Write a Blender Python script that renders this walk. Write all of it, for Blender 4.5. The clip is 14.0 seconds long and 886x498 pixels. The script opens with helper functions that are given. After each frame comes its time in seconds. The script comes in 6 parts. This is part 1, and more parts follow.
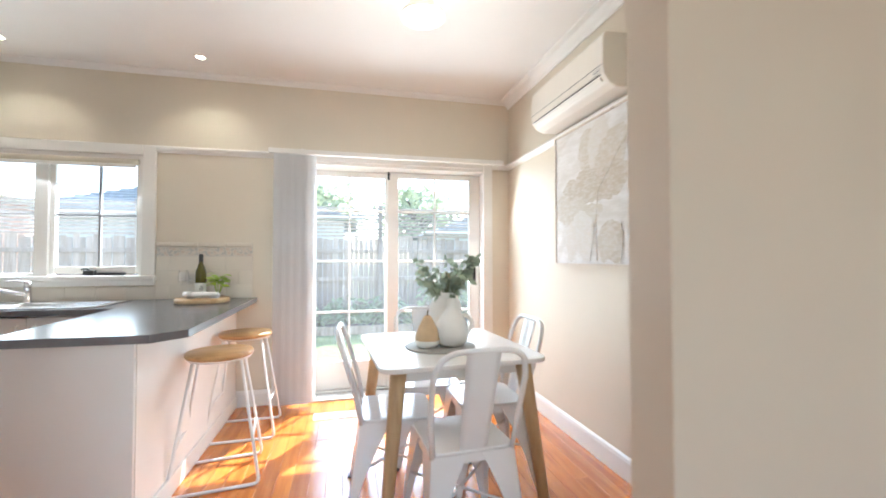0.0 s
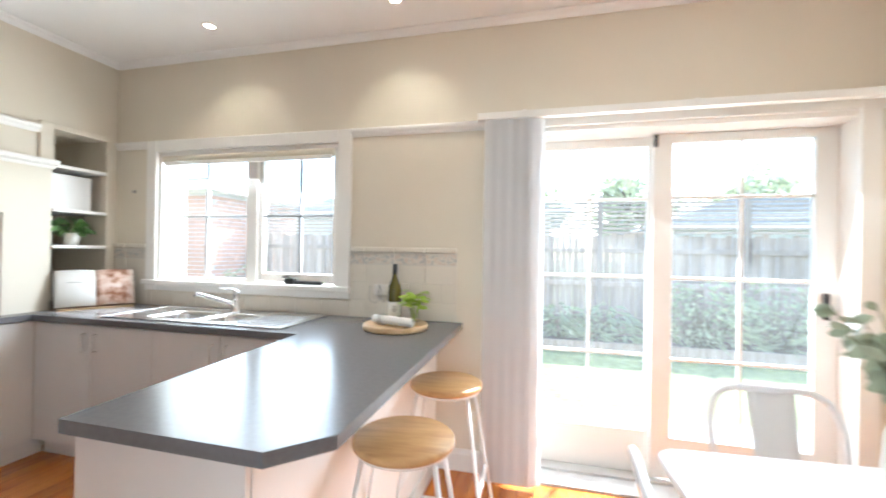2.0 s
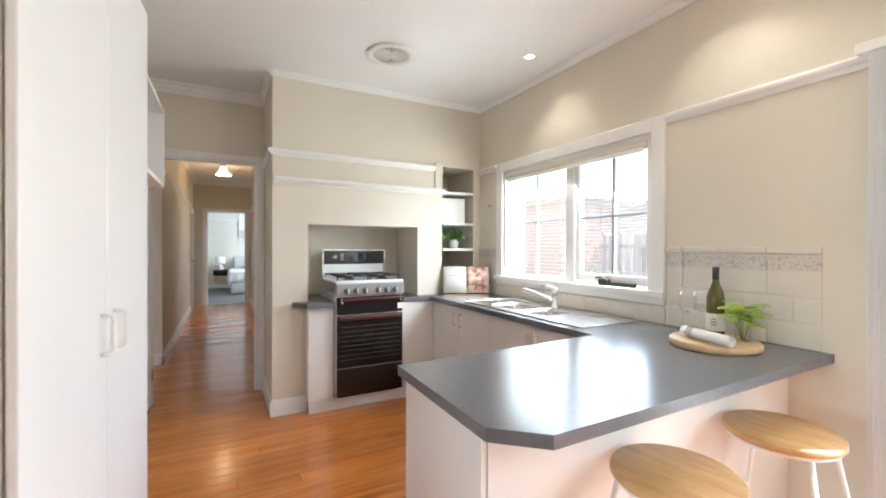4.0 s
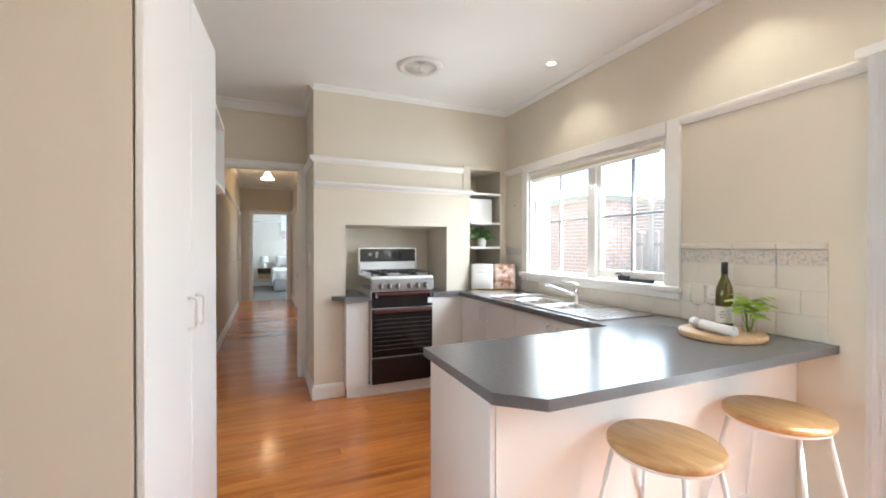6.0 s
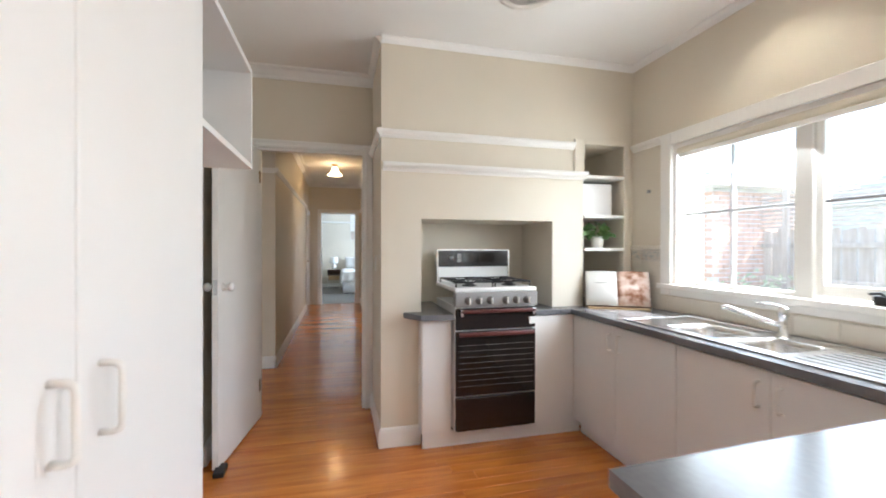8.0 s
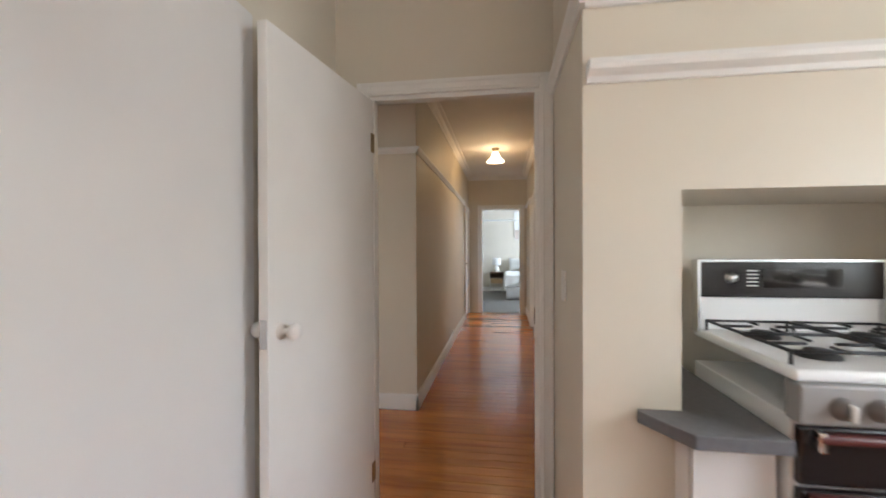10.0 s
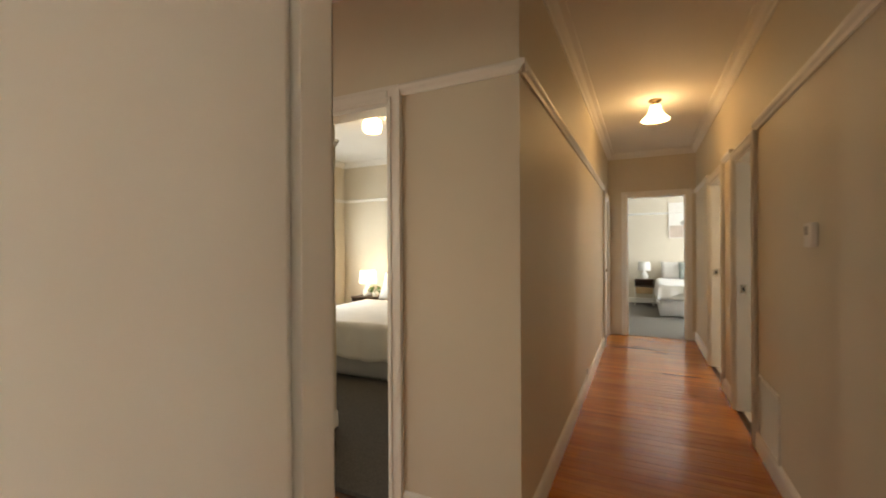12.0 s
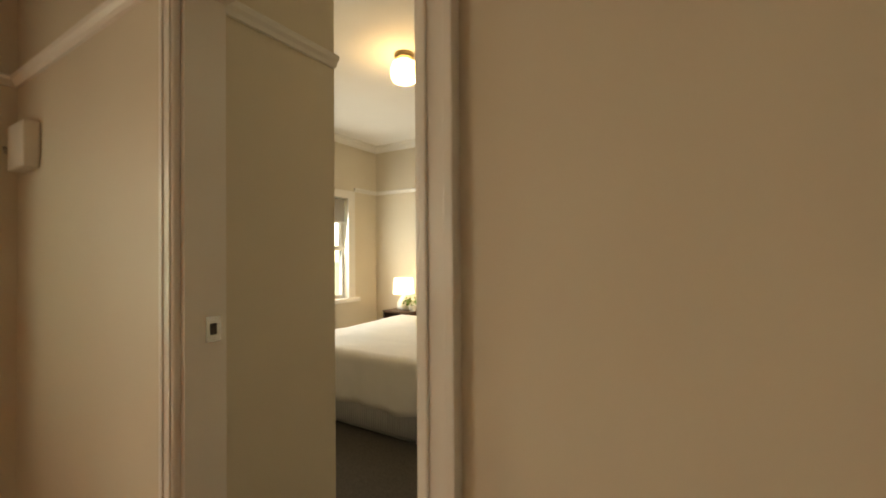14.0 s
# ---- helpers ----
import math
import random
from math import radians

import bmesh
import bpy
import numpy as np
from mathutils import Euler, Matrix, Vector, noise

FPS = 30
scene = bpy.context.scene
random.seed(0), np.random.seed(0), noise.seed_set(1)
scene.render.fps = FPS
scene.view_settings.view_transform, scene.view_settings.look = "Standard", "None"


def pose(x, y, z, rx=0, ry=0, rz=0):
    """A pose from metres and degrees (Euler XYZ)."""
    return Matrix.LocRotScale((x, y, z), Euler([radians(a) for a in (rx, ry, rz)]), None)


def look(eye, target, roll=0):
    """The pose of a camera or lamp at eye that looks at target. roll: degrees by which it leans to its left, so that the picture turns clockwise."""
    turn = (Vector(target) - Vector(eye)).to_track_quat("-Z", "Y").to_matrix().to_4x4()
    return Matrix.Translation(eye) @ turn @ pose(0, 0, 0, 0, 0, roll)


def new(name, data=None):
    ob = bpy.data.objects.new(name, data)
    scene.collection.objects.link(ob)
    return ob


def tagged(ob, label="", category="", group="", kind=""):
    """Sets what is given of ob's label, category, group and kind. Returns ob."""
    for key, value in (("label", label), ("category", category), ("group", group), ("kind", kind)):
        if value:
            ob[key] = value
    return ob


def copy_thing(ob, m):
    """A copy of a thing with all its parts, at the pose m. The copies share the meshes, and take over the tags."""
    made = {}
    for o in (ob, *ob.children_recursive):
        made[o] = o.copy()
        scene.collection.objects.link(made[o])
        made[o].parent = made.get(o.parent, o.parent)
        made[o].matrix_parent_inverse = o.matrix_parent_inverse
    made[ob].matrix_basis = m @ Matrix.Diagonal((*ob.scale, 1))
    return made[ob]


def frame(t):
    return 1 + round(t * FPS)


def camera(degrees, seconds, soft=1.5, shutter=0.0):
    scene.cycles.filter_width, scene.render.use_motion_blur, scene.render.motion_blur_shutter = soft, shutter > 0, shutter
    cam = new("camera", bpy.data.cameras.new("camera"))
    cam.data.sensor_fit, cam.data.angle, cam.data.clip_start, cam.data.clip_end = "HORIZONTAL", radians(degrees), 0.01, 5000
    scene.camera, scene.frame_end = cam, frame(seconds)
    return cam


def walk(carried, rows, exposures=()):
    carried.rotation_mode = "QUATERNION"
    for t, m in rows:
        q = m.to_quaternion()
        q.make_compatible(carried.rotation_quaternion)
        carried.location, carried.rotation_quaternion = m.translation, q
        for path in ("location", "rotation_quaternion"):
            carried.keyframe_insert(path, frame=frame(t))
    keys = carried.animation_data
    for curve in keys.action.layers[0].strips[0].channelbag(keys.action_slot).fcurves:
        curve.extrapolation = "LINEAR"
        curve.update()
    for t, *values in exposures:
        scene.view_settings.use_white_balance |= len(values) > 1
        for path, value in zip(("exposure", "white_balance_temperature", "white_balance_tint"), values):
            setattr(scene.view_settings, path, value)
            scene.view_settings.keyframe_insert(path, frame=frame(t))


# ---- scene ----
cam = camera(94.2, 14.0, soft=1.8, shutter=0.4)
PATH = [
    (0, (0.37, 0.915, 1.204), (0.824, 2.862, 1.249), -0.0),
    (0.5, (0.34, 1.238, 1.225), (0.688, 3.207, 1.253), 0.0),
    (1, (0.309, 1.583, 1.249), (0.485, 3.575, 1.262), 0.3),
    (1.5, (0.229, 1.862, 1.281), (0.146, 3.86, 1.288), 0.7),
    (2, (0.138, 2.132, 1.313), (-0.35, 4.071, 1.322), 0.9),
    (2.5, (0.099, 2.237, 1.363), (-0.839, 4.003, 1.347), 1.2),
    (3, (0.068, 2.302, 1.385), (-1.329, 3.734, 1.368), 0.7),
    (3.5, (0.223, 2.326, 1.329), (-1.468, 3.394, 1.326), 0.4),
    (6, (0.614, 2.276, 1.311), (-1.223, 3.066, 1.3), -0.0),
    (6.5, (0.508, 2.28, 1.298), (-1.343, 3.038, 1.29), 0.2),
    (7, (0.232, 2.262, 1.308), (-1.638, 2.971, 1.294), 0.1),
    (7.5, (-0.036, 2.296, 1.306), (-1.934, 2.926, 1.295), 0.0),
    (8, (-0.335, 2.384, 1.311), (-2.274, 2.873, 1.305), 0.1),
    (8.5, (-0.635, 2.407, 1.322), (-2.614, 2.7, 1.31), -0.0),
    (9, (-1.006, 2.429, 1.335), (-3.005, 2.489, 1.324), -0.1),
    (11.5, (-2.977, 2.311, 1.349), (-4.848, 1.604, 1.34), -0.3),
    (12, (-3.345, 2.198, 1.35), (-5.144, 1.324, 1.346), -0.3),
    (12.5, (-3.679, 2.075, 1.345), (-5.411, 1.074, 1.35), -0.3),
    (13, (-4.009, 1.929, 1.342), (-5.713, 0.882, 1.351), -0.3),
    (13.5, (-4.27, 1.711, 1.345), (-5.971, 0.658, 1.35), -0.1),
    (14, (-4.523, 1.444, 1.312), (-6.224, 0.392, 1.332), -0.4),
]
EXPOSURES = [(0.0, 2.7, 5950, 7), (1.5, 2.82, 5950, 7), (3.5, 2.94, 6050, 8), (6.0, 2.88, 6050, 8), (9.0, 2.9, 6150, 10), (11.5, 2.7, 7700, 12), (12.0, 2.76, 8600, 12), (12.6, 2.8, 9300, 11), (13.2, 2.82, 9400, 10), (14.0, 2.52, 10500, 11)]
walk(cam, [(t, look(eye, target, roll)) for t, eye, target, roll in PATH], EXPOSURES)

# ---- world, sun and the light of the openings ----
SUN_EL, SUN_AZ = 48.0, 31.0          # height of the sun; degrees from +y towards +x
world = bpy.data.worlds.new("sky")
scene.world = world
world.use_nodes = True
wn = world.node_tree.nodes
sky = wn.new("ShaderNodeTexSky")
sky.sky_type, sky.sun_disc = "NISHITA", False
sky.sun_elevation, sky.sun_rotation = radians(SUN_EL), radians(SUN_AZ)
world.node_tree.links.new(sky.outputs[0], wn["Background"].inputs[0])
wn["Background"].inputs[1].default_value = 0.15


def lamp(name, kind, m, energy, color=(1, 1, 1), size=(1.0, 1.0), soft=0.05, spot=60):
    data = bpy.data.lights.new(name, kind)
    data.energy, data.color = energy, color
    if kind == "AREA":
        data.shape, data.size, data.size_y = "RECTANGLE", size[0], size[1]
    elif kind == "SUN":
        data.angle = radians(0.6)
    else:
        data.shadow_soft_size = soft
    if kind == "SPOT":
        data.spot_size, data.spot_blend = radians(spot), 0.6
    ob = new(name, data)
    ob.matrix_world = m
    return ob


d = Vector((math.sin(radians(SUN_AZ)) * math.cos(radians(SUN_EL)), math.cos(radians(SUN_AZ)) * math.cos(radians(SUN_EL)), math.sin(radians(SUN_EL))))
lamp("sun", "SUN", look(d * 20, (0, 0, 0)), 2.3, (1, 0.95, 0.88))
DAY, WARM = (0.93, 0.97, 1.0), (1.0, 0.62, 0.28)
lamp("skylight_door", "AREA", look((1.0, 4.86, 1.1), (0.6, 2.6, 0.2)), 8.5, DAY, (1.7, 1.9))
lamp("skylight_window", "AREA", look((-1.9, 4.76, 1.55), (-2.1, 2.8, 0.2)), 5.5, DAY, (1.4, 0.95))
# Living room window is unseen, added to light kitchen and entry.
lamp("added_light_living", "AREA", look((0.2, -3.38, 1.5), (0.2, 0, 1.3)), 11, DAY, (2.6, 1.3))
lamp("skylight_bedroom_south", "AREA", look((-7.80, -2.42, 1.35), (-7.80, 0, 1.0)), 6.0, (0.74, 0.87, 1.0), (1.2, 1.1))
# Far bedroom window is out of view, assumed from the bright room.
lamp("skylight_bedroom_end", "AREA", look((-12.4, 5.42, 1.5), (-12.4, 0, 1.0)), 25, (0.66, 0.80, 1.0), (2.2, 1.4))
# Bathroom window is unseen, added to light the room.
lamp("added_light_bathroom", "AREA", look((-8.4, 4.92, 1.7), (-8.4, 0, 1.2)), 2, DAY, (0.8, 0.6))
# Side room window is unseen, added to brighten the hallway door jamb.
lamp("added_light_side_room", "AREA", look((-6.85, 4.86, 1.7), (-6.85, 0, 1.0)), 1.0, DAY, (0.7, 0.6))
lamp("skylight_entry", "AREA", look((-4.31, -1.44, 1.33), (-4.31, 0, 1.1)), 1.3, DAY, (0.44, 1.08))
lamp("bulb_pendant", "POINT", pose(0.735, 2.93, 2.40), 1.2, (1, 0.92, 0.82), soft=0.05)
lamp("bulb_hall", "POINT", pose(-7.86, 2.31, 2.47), 0.5, (1.0, 0.56, 0.22), soft=0.07)
lamp("bulb_bedroom", "POINT", pose(-6.95, -0.38, 2.58), 0.8, (1, 0.74, 0.42), soft=0.04)
lamp("bulb_bedside", "POINT", pose(-8.62, -1.48, 0.98), 0.3, (1, 0.72, 0.42), soft=0.04)
for x in (-1.915, -0.69):
    lamp("downlight_bulb", "SPOT", look((x, 4.25, 2.66), (x, 4.30, 0)), 1.5, (1, 0.90, 0.72), soft=0.03, spot=116)


# ---- materials ----
def node_mat(name, rough=0.5, metal=0.0, spec=0.5):
    m = bpy.data.materials.new(name)
    m.use_nodes = True
    nt = m.node_tree
    b = nt.nodes["Principled BSDF"]
    b.inputs["Roughness"].default_value, b.inputs["Metallic"].default_value = rough, metal
    b.inputs["Specular IOR Level"].default_value = spec
    return m, nt, b


def coords(nt, scale=(1, 1, 1), kind="Object"):
    tc, mp = nt.nodes.new("ShaderNodeTexCoord"), nt.nodes.new("ShaderNodeMapping")
    mp.inputs["Scale"].default_value = scale
    nt.links.new(tc.outputs[kind], mp.inputs[0])
    return mp.outputs[0]


def tex(nt, vec, scale, detail=3.0, rough=0.5):
    n = nt.nodes.new("ShaderNodeTexNoise")
    n.inputs["Scale"].default_value, n.inputs["Detail"].default_value, n.inputs["Roughness"].default_value = scale, detail, rough
    nt.links.new(vec, n.inputs["Vector"])
    return n.outputs["Fac"]


def ramp(nt, fac, stops):
    r = nt.nodes.new("ShaderNodeValToRGB")
    while len(r.color_ramp.elements) < len(stops):
        r.color_ramp.elements.new(0.5)
    for e, (p, c) in zip(r.color_ramp.elements, stops):
        e.position, e.color = p, (*c, 1)
    nt.links.new(fac, r.inputs[0])
    return r.outputs[0]


def mix(nt, fac, a, b, mode="MIX"):
    n = nt.nodes.new("ShaderNodeMix")
    n.data_type, n.blend_type = "RGBA", mode
    for sock, v in ((n.inputs[0], fac), (n.inputs[6], a), (n.inputs[7], b)):
        if isinstance(v, (int, float)):
            sock.default_value = v
        elif isinstance(v, tuple):
            sock.default_value = (*v, 1)
        else:
            nt.links.new(v, sock)
    return n.outputs[2]


def bump(nt, b, height, strength=0.1, dist=0.01):
    n = nt.nodes.new("ShaderNodeBump")
    n.inputs["Strength"].default_value, n.inputs["Distance"].default_value = strength, dist
    nt.links.new(height, n.inputs["Height"])
    nt.links.new(n.outputs[0], b.inputs["Normal"])


def plain(name, color, rough=0.5, metal=0.0, vary=0.06, scale=6.0, relief=0.05, grain=120.0, spec=0.5):
    """A painted or moulded surface: colour with slow stains, fine grain in the relief."""
    m, nt, b = node_mat(name, rough, metal, spec)
    v = coords(nt)
    lo = tuple(c * (1 - vary) for c in color)
    hi = tuple(min(1, c * (1 + vary)) for c in color)
    nt.links.new(ramp(nt, tex(nt, v, scale, 4), [(0.3, lo), (0.7, hi)]), b.inputs["Base Color"])
    if relief:
        bump(nt, b, tex(nt, v, grain, 2), relief, 0.002)
    return m


def wood(name, dark, light, rough=0.35, scale=(18, 1.5, 18), coat=0.0, spread=0.25):
    """Grain along y; each piece its own tone."""
    m, nt, b = node_mat(name, rough)
    v = coords(nt, scale)
    info = nt.nodes.new("ShaderNodeObjectInfo")
    add = nt.nodes.new("ShaderNodeVectorMath")
    add.operation = "ADD"
    mul = nt.nodes.new("ShaderNodeMath")
    mul.operation = "MULTIPLY"
    mul.inputs[1].default_value = 57.0
    nt.links.new(info.outputs["Random"], mul.inputs[0])
    nt.links.new(v, add.inputs[0])
    nt.links.new(mul.outputs[0], add.inputs[1])
    g = tex(nt, add.outputs[0], 1.0, 8, 0.62)
    base = ramp(nt, g, [(0.28, dark), (0.5, tuple((p + q) / 2 for p, q in zip(dark, light))), (0.72, light)])
    shade = ramp(nt, info.outputs["Random"], [(0.0, (1 - spread,) * 3), (1.0, (1.0,) * 3)])
    col = mix(nt, 1.0, base, shade, "MULTIPLY")
    knots = nt.nodes.new("ShaderNodeTexVoronoi")
    knots.inputs["Scale"].default_value = 0.16
    nt.links.new(add.outputs[0], knots.inputs["Vector"])
    spot = ramp(nt, knots.outputs["Distance"], [(0.03, (0.28, 0.18, 0.12)), (0.11, (1, 1, 1))])
    nt.links.new(mix(nt, 1.0, col, spot, "MULTIPLY"), b.inputs["Base Color"])
    bump(nt, b, g, 0.08, 0.002)
    b.inputs["Coat Weight"].default_value, b.inputs["Coat Roughness"].default_value = coat, 0.12
    return m


def glow(name, color, strength):
    m, nt, b = node_mat(name, 0.4)
    b.inputs["Base Color"].default_value = (0.85, 0.82, 0.75, 1)
    b.inputs["Emission Color"].default_value = (*color, 1)
    b.inputs["Emission Strength"].default_value = strength
    return m


def glass_mat(name, color=(1, 1, 1), rough=0.0, ior=1.45, thin=False, film=0.0):
    """Glass; thin: a pane without refraction, film: the share of light scattered, which puts outdoor glare into a
    window pane.
    """
    m, nt, b = node_mat(name, rough)
    if thin:
        nt.nodes.remove(b)
        t, g, f, x, p = (nt.nodes.new(k) for k in ("ShaderNodeBsdfTransparent", "ShaderNodeBsdfGlossy", "ShaderNodeLayerWeight", "ShaderNodeMixShader", "ShaderNodeMath"))
        t.inputs[0].default_value = (*color, 1)
        g.inputs["Roughness"].default_value = 0.02
        p.operation, p.inputs[1].default_value = "POWER", 5.0
        nt.links.new(f.outputs["Facing"], p.inputs[0])
        nt.links.new(p.outputs[0], x.inputs[0])
        nt.links.new(t.outputs[0], x.inputs[1])
        nt.links.new(g.outputs[0], x.inputs[2])
        out = x
        if film:
            out, veil = nt.nodes.new("ShaderNodeMixShader"), nt.nodes.new("ShaderNodeBsdfTranslucent")
            veil.inputs[0].default_value = (0.9, 0.9, 0.9, 1)
            out.inputs[0].default_value = film
            nt.links.new(x.outputs[0], out.inputs[1])
            nt.links.new(veil.outputs[0], out.inputs[2])
        nt.links.new(out.outputs[0], nt.nodes["Material Output"].inputs[0])
        return m
    b.inputs["Base Color"].default_value = (*color, 1)
    b.inputs["Transmission Weight"].default_value, b.inputs["IOR"].default_value = 1.0, ior
    return m


CREAM = plain("cream_wall_paint", (0.70, 0.635, 0.525), 0.55, vary=0.03, scale=1.5, relief=0.12, grain=260)
HALL = CREAM
WHITE = plain("white_trim_paint", (0.82, 0.80, 0.76), 0.32, vary=0.025, scale=4, relief=0.05, grain=90)
CEIL = plain("white_ceiling_paint", (0.84, 0.83, 0.81), 0.7, vary=0.02, scale=2, relief=0.06, grain=200)
LAMINATE = plain("white_laminate", (0.77, 0.75, 0.725), 0.35, vary=0.02, scale=3, relief=0.02)
WORKTOP = plain("grey_worktop_laminate", (0.155, 0.155, 0.163), 0.22, spec=0.32, vary=0.06, scale=60, relief=0.012, grain=400)
STEEL = plain("brushed_steel", (0.62, 0.62, 0.62), 0.25, 1.0, vary=0.06, scale=30, relief=0.03)
CHROME = plain("chrome", (0.8, 0.8, 0.8), 0.07, 1.0, vary=0.02, relief=0)
BROWN = plain("brown_enamel", (0.012, 0.008, 0.008), 0.2, vary=0.15, relief=0.02)
DARKGLASS = plain("dark_oven_glass", (0.012, 0.009, 0.008), 0.06, vary=0.1, relief=0)
MAROON = plain("maroon_handle", (0.10, 0.025, 0.022), 0.3, relief=0.02)
BLACK = plain("black_iron", (0.015, 0.015, 0.016), 0.45, vary=0.2, relief=0.1)
ENAMEL = plain("white_enamel", (0.83, 0.83, 0.81), 0.15, vary=0.02, relief=0)
GREYTRIM = plain("grey_control_strip", (0.30, 0.29, 0.28), 0.4, vary=0.06)
PINE = wood("orange_pine_floor", (0.48, 0.125, 0.018), (0.84, 0.30, 0.053), 0.26, coat=0.5)
OAK = wood("oak", (0.42, 0.27, 0.13), (0.62, 0.43, 0.24), 0.45, (30, 30, 2.5), spread=0.1)
OAKTOP = wood("light_wood_seat", (0.48, 0.26, 0.10), (0.72, 0.45, 0.20), 0.42, (6, 40, 20), spread=0.12)
BOARDWOOD = wood("serving_board_wood", (0.50, 0.32, 0.16), (0.68, 0.48, 0.28), 0.5, (5, 40, 20))
PALEWOOD = wood("pale_limed_timber", (0.60, 0.52, 0.43), (0.76, 0.69, 0.60), 0.5, (30, 30, 2.5), spread=0.1)
DARKWOOD = wood("walnut", (0.06, 0.03, 0.018), (0.14, 0.075, 0.04), 0.45, (20, 2, 20))
CHAIRWHITE = plain("white_powder_coat", (0.80, 0.81, 0.82), 0.14, vary=0.015, relief=0.01)
STOOLWHITE = plain("white_steel_rod", (0.84, 0.83, 0.81), 0.3, relief=0.01)
CERAMIC = plain("matt_white_ceramic", (0.80, 0.78, 0.74), 0.6, vary=0.04, scale=14, relief=0.25, grain=70)
STONEWARE = plain("beige_stoneware", (0.60, 0.43, 0.26), 0.6, vary=0.08, scale=20, relief=0.25, grain=90)
GREYPLATE = plain("grey_woven_mat", (0.33, 0.33, 0.30), 0.7, vary=0.12, scale=70, relief=0.5, grain=160)
LEAF = plain("eucalyptus_leaf", (0.30, 0.34, 0.265), 0.5, vary=0.35, scale=9, relief=0.1)
HERB = plain("basil_leaf", (0.40, 0.54, 0.09), 0.45, vary=0.3, scale=14, relief=0.1)
POTLEAF = plain("pot_plant_leaf", (0.14, 0.27, 0.09), 0.45, vary=0.35, scale=14, relief=0.1)
STEM = plain("plant_stem", (0.14, 0.13, 0.06), 0.6)
TILE = plain("cream_glazed_tile", (0.72, 0.665, 0.575), 0.16, vary=0.05, scale=5, relief=0.12, grain=12)
GROUT = plain("grout", (0.62, 0.58, 0.52), 0.8, relief=0.2)
BLIND = plain("vertical_blind_fabric", (0.86, 0.86, 0.86), 0.7, vary=0.03, relief=0.3, grain=300)
bt_, bo_ = BLIND.node_tree.nodes.new("ShaderNodeBsdfTranslucent"), BLIND.node_tree.nodes["Material Output"]
bt_.inputs[0].default_value = (0.86, 0.87, 0.88, 1)
bx_ = BLIND.node_tree.nodes.new("ShaderNodeMixShader")
bx_.inputs[0].default_value = 0.6
BLIND.node_tree.links.new(BLIND.node_tree.nodes["Principled BSDF"].outputs[0], bx_.inputs[1])
BLIND.node_tree.links.new(bt_.outputs[0], bx_.inputs[2])
BLIND.node_tree.links.new(bx_.outputs[0], bo_.inputs[0])
ROLLER = plain("cream_roller_blind", (0.66, 0.61, 0.50), 0.7, vary=0.03, relief=0.2, grain=250)
PLASTIC = plain("white_plastic", (0.78, 0.75, 0.70), 0.35, vary=0.02, relief=0)
ACWHITE = plain("air_conditioner_plastic", (0.76, 0.72, 0.65), 0.35, vary=0.015, relief=0)
SLOT = plain("dark_slot", (0.03, 0.03, 0.03), 0.6)
LINEN = plain("white_linen", (0.80, 0.79, 0.77), 0.85, vary=0.03, scale=6, relief=0.5, grain=180)
BEDSKIRT = plain("pale_grey_bed_base", (0.62, 0.62, 0.63), 0.85, vary=0.04, relief=0.4, grain=150)
TEAL = plain("sage_cushion", (0.33, 0.38, 0.37), 0.85, vary=0.08, relief=0.4)
CARPET = plain("grey_brown_carpet", (0.095, 0.088, 0.082), 0.95, vary=0.18, scale=90, relief=0.9, grain=240, spec=0.1)
CARPET2 = plain("grey_carpet", (0.20, 0.185, 0.165), 0.95, vary=0.18, scale=90, relief=0.9, grain=240, spec=0.1)
BRASS = plain("aged_brass", (0.36, 0.27, 0.16), 0.35, 1.0, vary=0.15, relief=0.05)
SHADE_ON = glow("lit_opal_shade", (1.0, 0.74, 0.42), 1.3)
SHADE_DAY = glow("lit_opal_shade_dining", (1.0, 0.86, 0.66), 0.08)
SHADE_BED = glow("lit_lamp_shade", (1.0, 0.80, 0.55), 0.5)
LAMPGLOW = glow("downlight_globe", (1.0, 0.88, 0.68), 4.0)
# The small film puts a pale glare over the view outside.
GLASS = glass_mat("window_glass", (0.96, 0.98, 0.97), thin=True, film=0.018)
CLEAR = glass_mat("clear_wine_glass", thin=True)
BOTTLE = plain("green_bottle_glass", (0.10, 0.082, 0.014), 0.05, vary=0.1, relief=0)
LABEL = plain("paper_label", (0.75, 0.74, 0.70), 0.7, relief=0.1)
FENCE = wood("weathered_fence_timber", (0.30, 0.225, 0.18), (0.56, 0.45, 0.37), 0.85, (22, 22, 1.6), spread=0.35)
CONCRETE = plain("pale_paving", (0.50, 0.485, 0.46), 0.8, vary=0.1, relief=0.5)
BRICK = plain("red_brick", (0.45, 0.25, 0.18), 0.85, vary=0.25, scale=9, relief=0.5)
ROOFTILE = plain("grey_roof_tile", (0.26, 0.255, 0.26), 0.8, vary=0.2, scale=8, relief=0.5)
GRASS = plain("lawn_green", (0.19, 0.215, 0.105), 0.9, vary=0.3, scale=12, relief=0.9, grain=60, spec=0.1)
SHRUB = plain("garden_leaf", (0.26, 0.29, 0.18), 0.55, vary=0.35, scale=5, relief=0.1)
